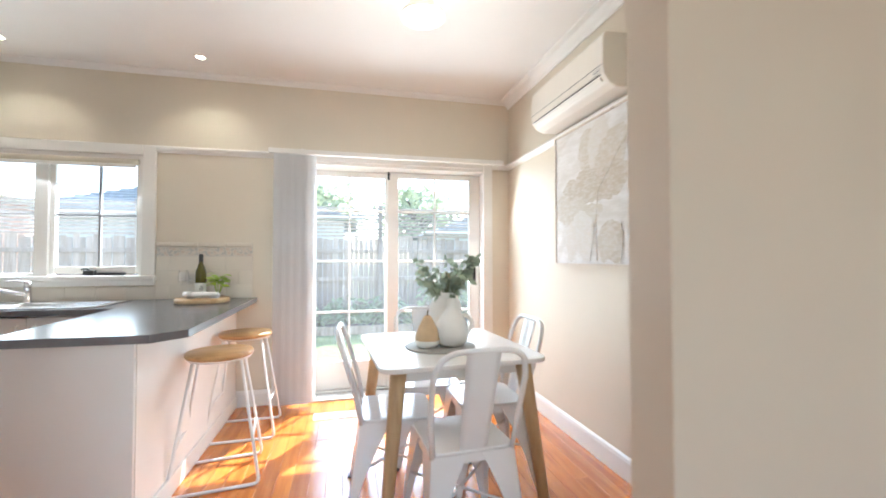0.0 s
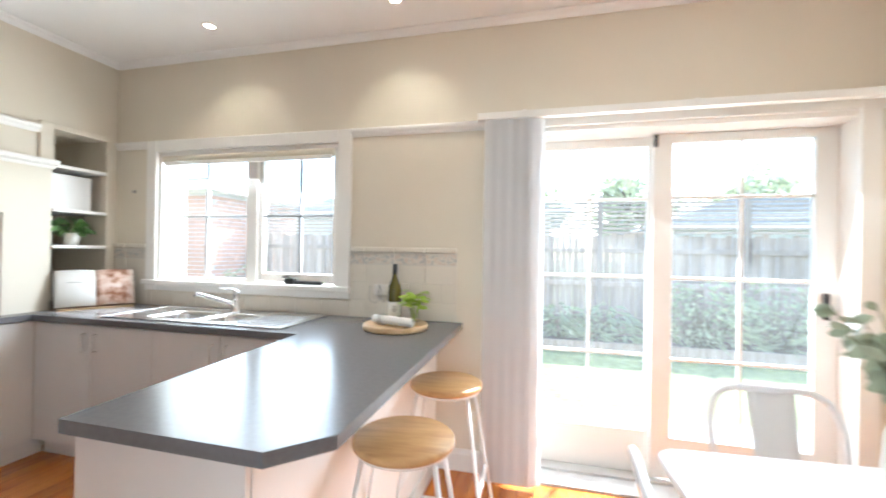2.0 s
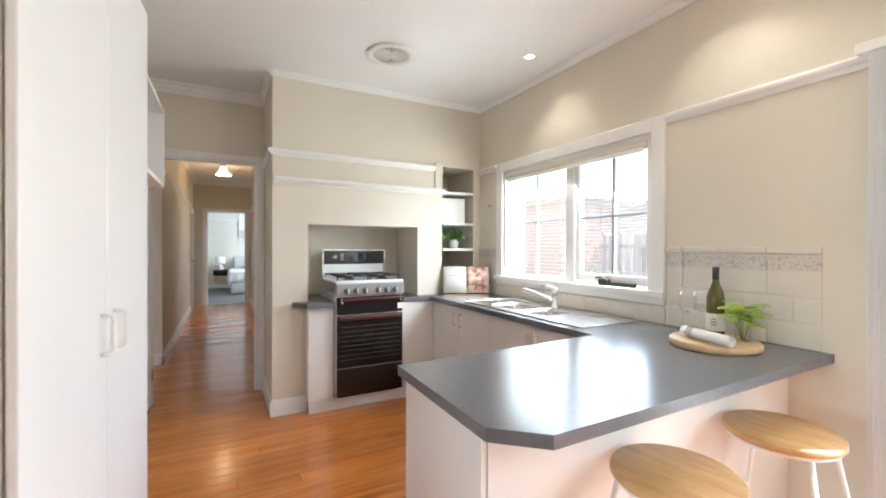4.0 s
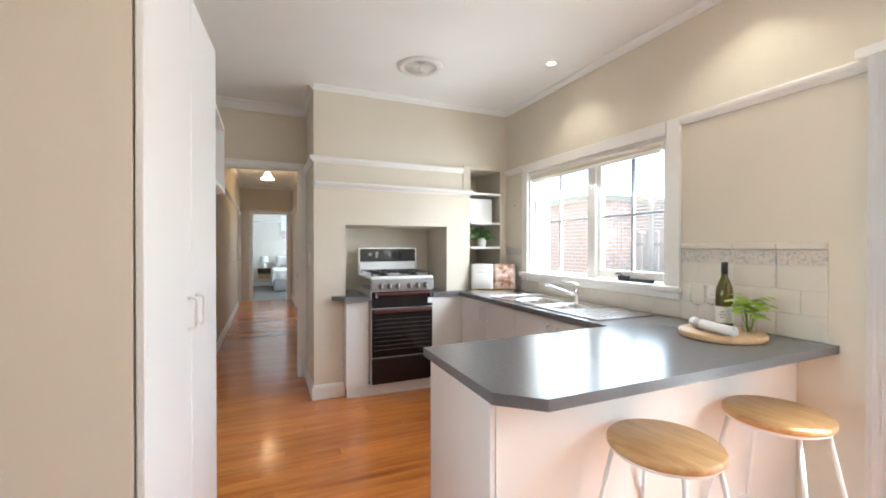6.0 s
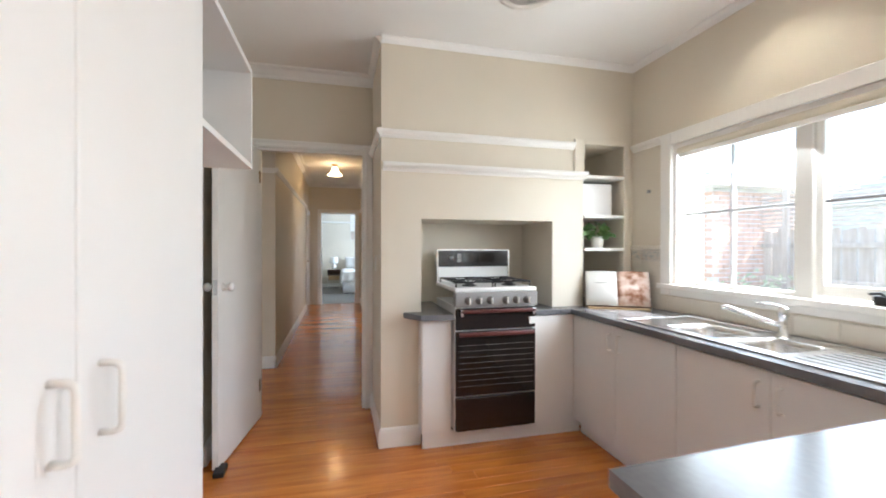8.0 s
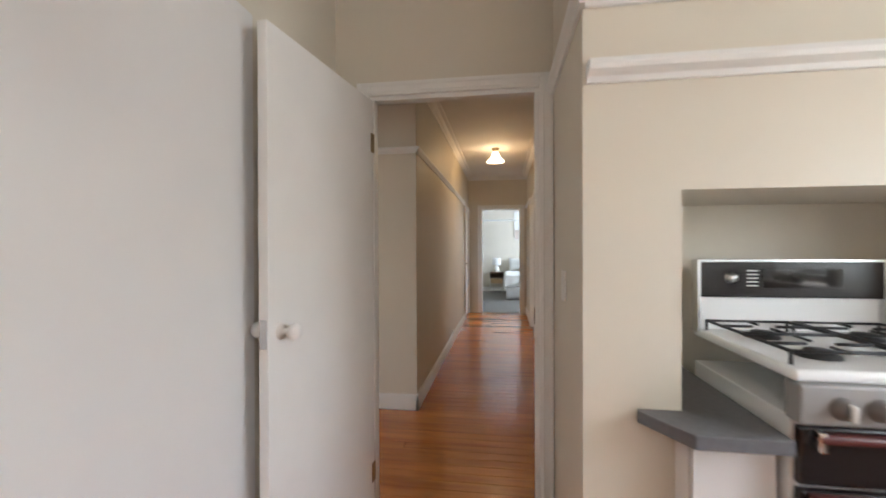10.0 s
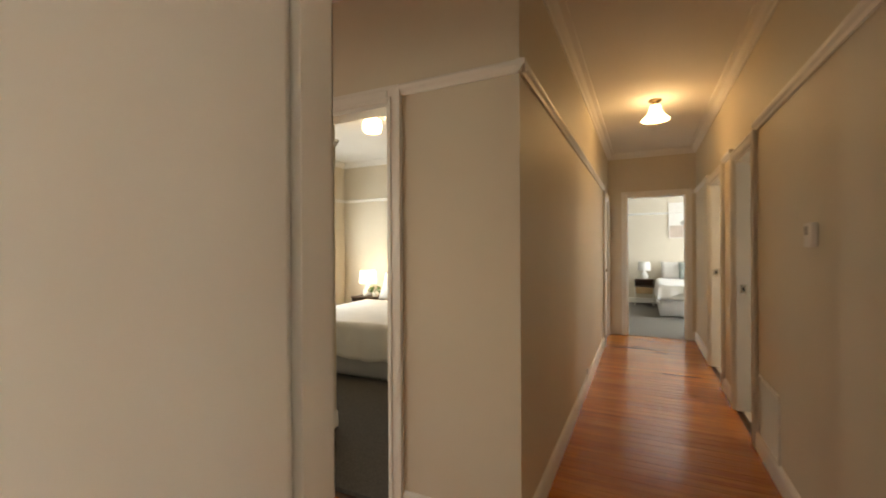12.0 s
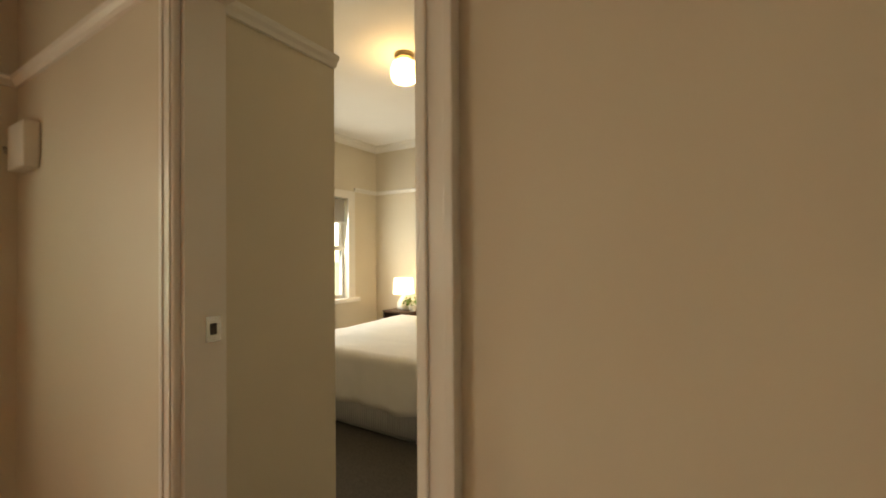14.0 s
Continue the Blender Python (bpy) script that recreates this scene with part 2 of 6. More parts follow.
for leafy, tint in ((SHRUB, (0.52, 0.57, 0.35)), (LEAF, (0.36, 0.42, 0.29)), (HERB, (0.40, 0.60, 0.08))):
    lt, lx = leafy.node_tree.nodes.new("ShaderNodeBsdfTranslucent"), leafy.node_tree.nodes.new("ShaderNodeMixShader")
    lt.inputs[0].default_value, lx.inputs[0].default_value = (*tint, 1), 0.4
    leafy.node_tree.links.new(leafy.node_tree.nodes["Principled BSDF"].outputs[0], lx.inputs[1])
    leafy.node_tree.links.new(lt.outputs[0], lx.inputs[2])
    leafy.node_tree.links.new(lx.outputs[0], leafy.node_tree.nodes["Material Output"].inputs[0])
# Garden leaf with the shade of the south side put into its colour.
DARKSHRUB = plain("shaded_garden_leaf", (0.05, 0.08, 0.03), 0.55, vary=0.35, scale=5, relief=0.1)
BARK = plain("bark", (0.12, 0.09, 0.07), 0.9, vary=0.3, relief=0.8)


def painting_mat():
    m, nt, b = node_mat("pale_botanical_painting", 0.8)
    v = coords(nt, (1, 1, 1))
    w = nt.nodes.new("ShaderNodeTexWave")
    w.wave_type, w.rings_direction = "RINGS", "SPHERICAL"
    w.inputs["Scale"].default_value, w.inputs["Distortion"].default_value, w.inputs["Detail"].default_value = 1.6, 8.0, 2.0
    w.inputs["Detail Scale"].default_value = 0.9
    mp = nt.nodes.new("ShaderNodeMapping")
    mp.inputs["Location"].default_value = (0, 0.1, 0.55)
    nt.links.new(v, mp.inputs[0])
    nt.links.new(mp.outputs[0], w.inputs["Vector"])
    a = ramp(nt, w.outputs["Fac"], [(0.2, (0.70, 0.69, 0.665)), (0.6, (0.77, 0.765, 0.755))])
    n = ramp(nt, tex(nt, coords(nt, (3, 3, 11)), 2.2, 6, 0.65), [(0.42, (0.86, 0.845, 0.82)), (0.60, (1, 1, 1))])
    nt.links.new(mix(nt, 0.9, a, n, "MULTIPLY"), b.inputs["Base Color"])
    bump(nt, b, tex(nt, v, 160, 2), 0.3, 0.002)
    return m


def streaked(name, color):
    """Dry brush paint: short streaks of the colour over white."""
    m, nt, b = node_mat(name, 0.8)
    f = tex(nt, coords(nt, (1, 3, 9)), 7.0, 5, 0.7)
    nt.links.new(ramp(nt, f, [(0.44, color), (0.60, tuple(0.5 * c + 0.35 for c in color))]), b.inputs["Base Color"])
    return m


def page_mat():
    m, nt, b = node_mat("cookbook_photo_page", 0.45)
    c = ramp(nt, tex(nt, coords(nt), 17, 3), [(0.36, (0.28, 0.11, 0.05)), (0.5, (0.62, 0.42, 0.33)), (0.62, (0.74, 0.62, 0.55))])
    nt.links.new(c, b.inputs["Base Color"])
    return m


def border_mat():
    m, nt, b = node_mat("floral_border_tile", 0.2)
    c = ramp(nt, tex(nt, coords(nt), 38, 2), [(0.40, (0.50, 0.49, 0.46)), (0.50, (0.70, 0.65, 0.57)), (0.62, (0.62, 0.52, 0.44))])
    nt.links.new(c, b.inputs["Base Color"])
    return m


PAINTING, PAGE, BORDER = painting_mat(), page_mat(), border_mat()


# ---- building blocks ----
def boxes(*spec, bevel=0.0, seg=2):
    """One bmesh from boxes (x0, x1, y0, y1, z0, z1)."""
    bm = bmesh.new()
    for x0, x1, y0, y1, z0, z1 in spec:
        m = Matrix.Translation(((x0 + x1) / 2, (y0 + y1) / 2, (z0 + z1) / 2)) @ Matrix.Diagonal((abs(x1 - x0), abs(y1 - y0), abs(z1 - z0), 1))
        bmesh.ops.create_cube(bm, size=1, matrix=m)
    if bevel:
        bmesh.ops.bevel(bm, geom=bm.edges[:], offset=bevel, segments=seg, affect="EDGES", profile=0.5, clamp_overlap=True)
    return bm


def prism(outline, z0, z1, bevel=0.0, seg=2):
    """An outline in x, y drawn up from z0 to z1."""
    bm = bmesh.new()
    low = [bm.verts.new((x, y, z0)) for x, y in outline]
    top = [bm.verts.new((x, y, z1)) for x, y in outline]
    n = len(outline)
    bm.faces.new(low[::-1])
    bm.faces.new(top)
    for i in range(n):
        bm.faces.new((low[i], low[(i + 1) % n], top[(i + 1) % n], top[i]))
    bmesh.ops.recalc_face_normals(bm, faces=bm.faces[:])
    if bevel:
        bmesh.ops.bevel(bm, geom=[e for e in bm.edges], offset=bevel, segments=seg, affect="EDGES", profile=0.5, clamp_overlap=True)
    return bm


def lathe(profile, seg=32, at=(0, 0, 0)):
    """A profile of (radius, z) turned round z."""
    bm = bmesh.new()
    rings = []
    for r, z in profile:
        if r < 1e-5:
            rings.append([bm.verts.new((at[0], at[1], at[2] + z))])
        else:
            rings.append([bm.verts.new((at[0] + r * math.cos(2 * math.pi * i / seg), at[1] + r * math.sin(2 * math.pi * i / seg), at[2] + z)) for i in range(seg)])
    for a, b in zip(rings, rings[1:]):
        for i in range(seg):
            j = (i + 1) % seg
            if len(a) == 1 and len(b) > 1:
                bm.faces.new((a[0], b[j], b[i]))
            elif len(b) == 1 and len(a) > 1:
                bm.faces.new((a[i], a[j], b[0]))
            elif len(a) > 1:
                bm.faces.new((a[i], a[j], b[j], b[i]))
    bmesh.ops.recalc_face_normals(bm, faces=bm.faces[:])
    for f in bm.faces:
        f.smooth = True
    return bm


def tube(points, radius, seg=10, closed=False, bm=None):
    """A round rod through points; radius may be a list."""
    bm = bm or bmesh.new()
    pts = [Vector(p) for p in points]
    n = len(pts)
    rings = []
    up = None
    for i, p in enumerate(pts):
        a = pts[(i - 1) % n] if closed or i else p
        b = pts[(i + 1) % n] if closed or i < n - 1 else p
        way = (b - a).normalized()
        if up is None:
            up = way.orthogonal().normalized()
        up = (up - way * up.dot(way)).normalized()
        side = way.cross(up)
        r = radius[i] if isinstance(radius, (list, tuple)) else radius
        rings.append([bm.verts.new(p + r * (math.cos(2 * math.pi * k / seg) * up + math.sin(2 * math.pi * k / seg) * side)) for k in range(seg)])
    pairs = list(zip(rings, rings[1:])) + ([(rings[-1], rings[0])] if closed else [])
    for a, b in pairs:
        for k in range(seg):
            f = bm.faces.new((a[k], a[(k + 1) % seg], b[(k + 1) % seg], b[k]))
            f.smooth = True
    if not closed:
        bm.faces.new(rings[0][::-1])
        bm.faces.new(rings[-1])
    return bm


def rounded(points, r=0.04, steps=4):
    """Points with their inner corners rounded."""
    pts = [Vector(p) for p in points]
    out = [pts[0]]
    for a, b, c in zip(pts, pts[1:], pts[2:]):
        u, v = (a - b), (c - b)
        k = min(r, u.length * 0.45, v.length * 0.45)
        p, q = b + u.normalized() * k, b + v.normalized() * k
        for i in range(steps + 1):
            s = i / steps
            out.append((1 - s) ** 2 * p + 2 * s * (1 - s) * b + s * s * q)
    out.append(pts[-1])
    return out


def mesh_of(name, bm, material):
    me = bpy.data.meshes.new(name)
    bm.to_mesh(me)
    bm.free()
    me.materials.append(material)
    return me


def part(name, bm, material, parent=None, label=""):
    ob = new(name, mesh_of(name, bm, material))
    ob.parent = parent
    return tagged(ob, label)


def thing(name, label, category, at=(0, 0, 0), turn=0.0, group="", kind=""):
    ob = new(name)
    ob.empty_display_size = 0.05
    ob.matrix_world = pose(at[0], at[1], at[2], 0, 0, turn)
    return tagged(ob, label, category, group, kind)


def structure(name, bm, material, label, category):
    return tagged(part(name, bm, material), label, category, "", "structure")


def wall_x(name, x0, x1, y0, y1, z1, holes, material, label):
    """A wall along x from x0 to x1, between y0 and y1 thick, with holes (xa, xb, za, zb)."""
    cuts = sorted({x0, x1, *[h[0] for h in holes], *[h[1] for h in holes]})
    spec = []
    for a, b in zip(cuts, cuts[1:]):
        hs = sorted([h for h in holes if h[0] <= a + 1e-6 and h[1] >= b - 1e-6], key=lambda h: h[2])
        z = 0.0
        for h in hs:
            if h[2] > z:
                spec.append((a, b, y0, y1, z, h[2]))
            z = h[3]
        if z < z1:
            spec.append((a, b, y0, y1, z, z1))
    return structure(name, boxes(*spec), material, label, "wall")


def wall_y(name, y0, y1, x0, x1, z1, holes, material, label):
    """A wall along y, between x0 and x1 thick, with holes (ya, yb, za, zb)."""
    cuts = sorted({y0, y1, *[h[0] for h in holes], *[h[1] for h in holes]})
    spec = []
    for a, b in zip(cuts, cuts[1:]):
        hs = sorted([h for h in holes if h[0] <= a + 1e-6 and h[1] >= b - 1e-6], key=lambda h: h[2])
        z = 0.0
        for h in hs:
            if h[2] > z:
                spec.append((x0, x1, a, b, z, h[2]))
            z = h[3]
        if z < z1:
            spec.append((x0, x1, a, b, z, z1))
    return structure(name, boxes(*spec), material, label, "wall")


def moulding(name, start, end, out, profile, material, label, category="trim"):
    """A strip from start to end (x, y): a profile of (distance out of the wall, z), out being the way off the wall."""
    bm = bmesh.new()
    rings = []
    for x, y in (start, end):
        rings.append([bm.verts.new((x + out[0] * d, y + out[1] * d, z)) for d, z in profile])
    n = len(profile)
    for i in range(n):
        bm.faces.new((rings[0][i], rings[0][(i + 1) % n], rings[1][(i + 1) % n], rings[1][i]))
    bm.faces.new(rings[0][::-1])
    bm.faces.new(rings[1])
    bmesh.ops.recalc_face_normals(bm, faces=bm.faces[:])
    return structure(name, bm, material, label, category)


RAIL = [(-0.004, 2.035), (0.012, 2.035), (0.018, 2.05), (0.03, 2.062), (0.034, 2.075), (0.03, 2.086), (-0.004, 2.09)]
SKIRT = [(-0.004, 0.001), (0.017, 0.001), (0.017, 0.10), (0.012, 0.118), (0.004, 0.128), (-0.004, 0.128)]
H, HH = 2.69, 2.78         # ceilings of the kitchen and of the hallway side
XE = 1.86                  # east wall of the dining corner
CORNICE = [(-0.004, H - 0.075), (0.012, H - 0.075), (0.018, H - 0.058), (0.035, H - 0.045), (0.055, H - 0.018), (0.09, H - 0.012), (0.095, H + 0.004), (-0.004, H + 0.004)]
SMALLCOVE = [(-0.004, H - 0.04), (0.008, H - 0.04), (0.02, H - 0.02), (0.04, H - 0.008), (0.042, H + 0.004), (-0.004, H + 0.004)]


def rail(a, b, out):
    moulding("picture_rail", a, b, out, RAIL, WHITE, "white painted picture rail moulding on the wall")


def hall_rail(a, b, out):
    moulding("picture_rail", a, b, out, [(d, z + 0.085) for d, z in RAIL], WHITE, "white painted picture rail moulding on the wall")


def skirt(a, b, out):
    moulding("baseboard", a, b, out, SKIRT, WHITE, "white painted timber skirting board", "baseboard")


def cornice(a, b, out, profile=CORNICE):
    moulding("cornice", a, b, out, profile, CEIL, "white plaster cornice under the ceiling")


def architrave(name, axis, plane, side, a, b, top, w=0.075, t=0.022, depth=0.12, sill=None):
    """The casing round an opening and the lining through it. axis: the way the wall runs; side: +1 or -1, the way the casing faces."""
    f0, f1 = sorted((plane - side * 0.002, plane + side * t))
    l0, l1 = sorted((plane + side * 0.001, plane - side * (depth + 0.001)))
    low = 0.001 if sill is None else sill
    if axis == "x":
        casing = [(a - w, a, f0, f1, low, top + w), (b, b + w, f0, f1, low, top + w), (a, b, f0, f1, top, top + w)]
        lining = [(a - 0.001, a + 0.018, l0, l1, low, top), (b - 0.018, b + 0.001, l0, l1, low, top), (a + 0.018, b - 0.018, l0, l1, top - 0.018, top + 0.001)]
    else:
        casing = [(f0, f1, a - w, a, low, top + w), (f0, f1, b, b + w, low, top + w), (f0, f1, a, b, top, top + w)]
        lining = [(l0, l1, a - 0.001, a + 0.018, low, top), (l0, l1, b - 0.018, b + 0.001, low, top), (l0, l1, a + 0.018, b - 0.018, top - 0.018, top + 0.001)]
    ob = structure(name, boxes(*casing, bevel=0.006), WHITE, "white painted timber architrave round the opening", "door frame")
    part("lining", boxes(*lining), WHITE, ob)
    g0, g1 = sorted((plane + side * (t - 0.001), plane + side * (t + 0.005)))
    band = [(a - w, a - w + 0.02, low, top + w), (b + w - 0.02, b + w, low, top + w), (a - w + 0.02, b + w - 0.02, top + w - 0.02, top + w),
            (a - 0.022, a - 0.012, low, top + 0.022), (b + 0.012, b + 0.022, low, top + 0.022), (a - 0.012, b + 0.012, top + 0.012, top + 0.022)]
    part("back_band", boxes(*[(p, q, g0, g1, u, v) if axis == "x" else (g0, g1, p, q, u, v) for p, q, u, v in band], bevel=0.004), WHITE, ob)
    return ob


# ---- floors and ceilings ----
structure("floor", boxes((-10.27, 3.0, -3.5, 4.87, -0.12, -0.022)), DARKWOOD, "sub-floor under the polished pine boards", "floor")
FLOOR = bpy.data.objects["floor"]
structure("ceiling", boxes((-3.05, 3.0, 1.47, 4.87, H, H + 0.12), (-3.87, 3.0, -3.5, 1.47, H, H + 0.12), (-3.87, -3.05, 1.47, 4.87, H, H + 0.12)), CEIL, "flat white plaster ceiling of kitchen and dining", "ceiling")
structure("ceiling_hall", boxes((-10.27, -3.871, -1.6, 5.0, HH, HH + 0.12), (-9.1, -5.2, -2.6, -1.6, HH, HH + 0.12)), CEIL, "white plaster ceiling of the hallway", "ceiling")
structure("ceiling_bedroom", boxes((-14.6, -10.27, -0.5, 5.5, HH, HH + 0.12)), CEIL, "white plaster ceiling of the far bedroom", "ceiling")
structure("floor_bedroom_end", boxes((-14.6, -10.27, -0.5, 5.5, -0.12, 0.004)), CARPET2, "grey carpet in the far bedroom", "floor")
structure("floor_bedroom", boxes((-9.1, -5.17, -2.6, 1.66, -0.021, 0.006)), CARPET, "dark grey-brown carpet in the bedroom", "floor")
structure("floor_bathroom", boxes((-9.2, -5.9, 2.93, 5.0, -0.021, 0.004)), TILE, "pale tiled floor beyond the hallway doors", "floor")

# ---- kitchen and dining walls ----
WX0, WX1, WZ0, WZ1 = -2.645, -1.177, 1.065, 2.005
DX0, DX1, DZ1 = -0.06, 1.655, 2.04
NY = 4.565
wall_x("wall_north", -3.75, 2.16, NY, NY + 0.22, H, [(WX0, WX1, WZ0, WZ1), (DX0, DX1, 0, DZ1)], CREAM, "cream painted wall with window and glazed sliding door")
wall_y("wall_east", 1.47, NY, XE, 2.16, H, [], CREAM, "cream painted wall of the dining corner")
# the wall between living room and dining, with an opening whose corners are cut off
AX = 0.99
bm = boxes((AX, XE, 1.60, 1.725, 0, H), (-3.87, -0.58, 1.47, 1.60, 0, H), (-0.58, AX, 1.60, 1.725, 2.12, H), (-0.60, -0.58, 1.60, 1.66, 2.12, H))
wall_s = structure("wall_south", bm, CREAM, "cream painted wall with a wide cased opening", "wall")
arc = [(AX, 2.12)] + [(AX - 0.40 * (1 - math.cos(a)), 2.12 - 0.40 * (1 - math.sin(a))) for a in [math.pi / 2 * i / 8 for i in range(9)]]
bm = prism([(x, z) for x, z in arc], 1.60, 1.725)
bmesh.ops.transform(bm, matrix=Matrix(((1, 0, 0, 0), (0, 0, 1, 0), (0, 1, 0, 0), (0, 0, 0, 1))), verts=bm.verts[:])
bmesh.ops.recalc_face_normals(bm, faces=bm.faces[:])
part("arch_corner", bm, CREAM, wall_s)
# the stove wall: breast with a cooking recess and a shelf alcove
SX = -3.045
NA, NB, NT = 2.918, 3.888, 1.505
KA, KB = 4.14, 4.485
wall_y("wall_stove", 2.65, NY, -3.56, SX, H, [(NA, NB, 0, NT), (KA, KB, 0.0, 2.085)], CREAM, "cream painted chimney breast with a cooking recess")
structure("wall_stove_back", boxes((-3.75, -3.56, 2.65, NY, 0, H)), CREAM, "cream painted back of the cooking recess", "wall")
HY0, HY1, HZ = 1.778, 2.585, 2.08
wall_y("wall_west", 1.47, 2.65, -3.81, -3.75, H, [(HY0, HY1, 0, HZ)], CREAM, "cream painted wall with the doorway to the hallway")
structure("wall_west_return", boxes((-3.87, -3.75, 2.65, NY + 0.22, 0, H)), CREAM, "cream painted wall behind the chimney breast", "wall")
architrave("door_frame", "y", -3.75, 1, HY0, HY1, HZ, w=0.062, depth=0.06)
architrave("door_frame", "y", -3.81, -1, HY0, HY1, HZ, w=0.065, t=0.014, depth=0.0)

# ---- living room behind the first steps ----
wall_y("wall_living_east", -3.5, 1.47, 3.0, 3.15, H, [], CREAM, "cream painted living room wall")
structure("wall_living_step", boxes((2.16, 3.15, 1.47, 1.60, 0, H)), CREAM, "cream painted living room wall", "wall")
# The window hole is out of view, added for the area lamp.
wall_x("wall_living_south", -3.87, 3.15, -3.65, -3.5, H, [(-1.1, 1.5, 0.85, 2.15)], CREAM, "cream painted living room wall with an unseen, added window")
# Opening is unseen, added so living room light reaches the entry.
wall_y("wall_living_west", -3.5, 1.47, -3.87, -3.75, H, [(-1.15, 0.95, 0, 2.15)], CREAM, "cream painted wall between living room and entry, opening added")

# ---- hallway, entry and bedrooms ----
LX, LY, RY, EX = -5.13, 1.71, 2.885, -10.268
BD0, BD1 = 0.19, 1.03
wall_y("wall_bedroom", -1.34, LY, LX - 0.12, LX, HH, [(BD0, BD1, 0, 2.10)], HALL, "cream painted entry wall with the bedroom doorway")
wall_x("wall_hall_left", EX, LX - 0.12, LY - 0.12, LY, HH, [(-10.12, -9.42, 0, 2.05)], HALL, "cream painted long hallway wall")
wall_x("wall_hall_right", EX, -3.87, RY, RY + 0.12, HH, [(-7.46, -6.80, 0, 2.06), (-8.86, -8.02, 0, 2.06)], HALL, "cream painted hallway wall with two doorways")
wall_y("wall_hall_end", -0.5, 5.5, EX - 0.12, EX, HH, [(1.975, 2.762, 0, 2.12)], HALL, "cream painted wall at the end of the hallway")
wall_x("wall_entry", -5.225, -3.75, -1.46, -1.34, HH, [(-4.70, -3.92, 0, 2.09)], HALL, "cream painted entry wall with a white door")
wall_x("wall_bedroom_stub", -5.80, LX - 0.12, -0.02, 0.10, HH, [], CREAM, "cream painted short wall inside the bedroom")
wall_x("wall_bedroom_south", -9.05, -5.105, -2.52, -2.37, HH, [(-8.36, -7.25, 0.75, 2.02)], CREAM, "cream painted bedroom wall with a sash window")
wall_y("wall_bedroom_west", -2.52, LY - 0.12, -9.07, -8.92, HH, [], CREAM, "cream painted bedroom wall behind the bed head")
structure("wall_bedroom_east", boxes((-5.225, -5.105, -2.52, -1.46, 0, HH)), CREAM, "cream painted bedroom wall", "wall")
wall_y("wall_end_west", -0.5, 5.5, -14.55, -14.4, HH, [], CREAM, "cream painted wall behind the far bed")
structure("wall_end_south", boxes((-14.4, -10.385, -0.62, -0.5, 0, HH)), CREAM, "cream painted wall of the far bedroom", "wall")
wall_x("wall_end_north", -14.55, -10.385, 5.5, 5.65, HH, [(-13.5, -11.3, 0.8, 2.2)], CREAM, "cream painted far bedroom wall with a window")
structure("wall_bath_west", boxes((-9.2, -9.08, 3.005, 5.0, 0, HH)), TILE, "pale tiled wall of the bathroom", "wall")
# The small window hole is added for the side room lamp.
structure("wall_side_room", boxes((-7.78, -7.66, 3.005, 5.0, 0, HH), (-6.0, -5.88, 3.005, 5.0, 0, HH), (-7.66, -7.2, 4.90, 5.0, 0, HH), (-6.5, -6.0, 4.90, 5.0, 0, HH), (-7.2, -6.5, 4.90, 5.0, 0, 1.4), (-7.2, -6.5, 4.90, 5.0, 2.0, HH)), CREAM, "cream painted walls of the side room", "wall")
wall_x("wall_bath_north", -9.2, -5.88, 5.0, 5.12, HH, [(-8.8, -8.0, 1.4, 2.0), (-7.2, -6.5, 1.4, 2.0)], TILE, "pale tiled bathroom wall", )
structure("bath_border", boxes((-9.078, -9.072, 3.01, 4.99, 1.48, 1.56)), BORDER, "patterned border tiles on the bathroom wall", "trim")

architrave("door_frame", "y", LX, 1, BD0, BD1, 2.10)
architrave("door_frame", "y", EX, 1, 1.975, 2.762, 2.12)
architrave("door_frame", "x", RY, -1, -7.46, -6.80, 2.06)
architrave("door_frame", "x", RY, -1, -8.86, -8.02, 2.06)
architrave("door_frame", "x", LY, 1, -10.12, -9.42, 2.05)
architrave("door_frame", "x", -1.34, 1, -4.70, -3.92, 2.09)

for a, b, o in (((LX, -1.34), (LX, BD0 - 0.075), (1, 0)), ((LX, BD1 + 0.075), (LX, LY + 0.0325), (1, 0)), ((LX + 0.034, LY), (-9.345, LY), (0, 1)), ((EX, RY), (-8.935, RY), (0, -1)),
                ((-7.945, RY), (-7.535, RY), (0, -1)), ((-6.725, RY), (-3.95, RY), (0, -1)), ((EX, 2.837), (EX, RY), (1, 0)), ((LX, -1.34), (-4.775, -1.34), (0, 1)),
                ((-5.225, 0.10), (-5.80, 0.10), (0, 1)), ((-7.13, -2.37), (-5.3, -2.37), (0, 1)), ((-8.92, -2.37), (-8.48, -2.37), (0, 1)), ((-8.92, -2.37), (-8.92, 1.6), (1, 0)), ((-14.4, -0.5), (-14.4, 5.5), (1, 0))):
    hall_rail(a, b, o)
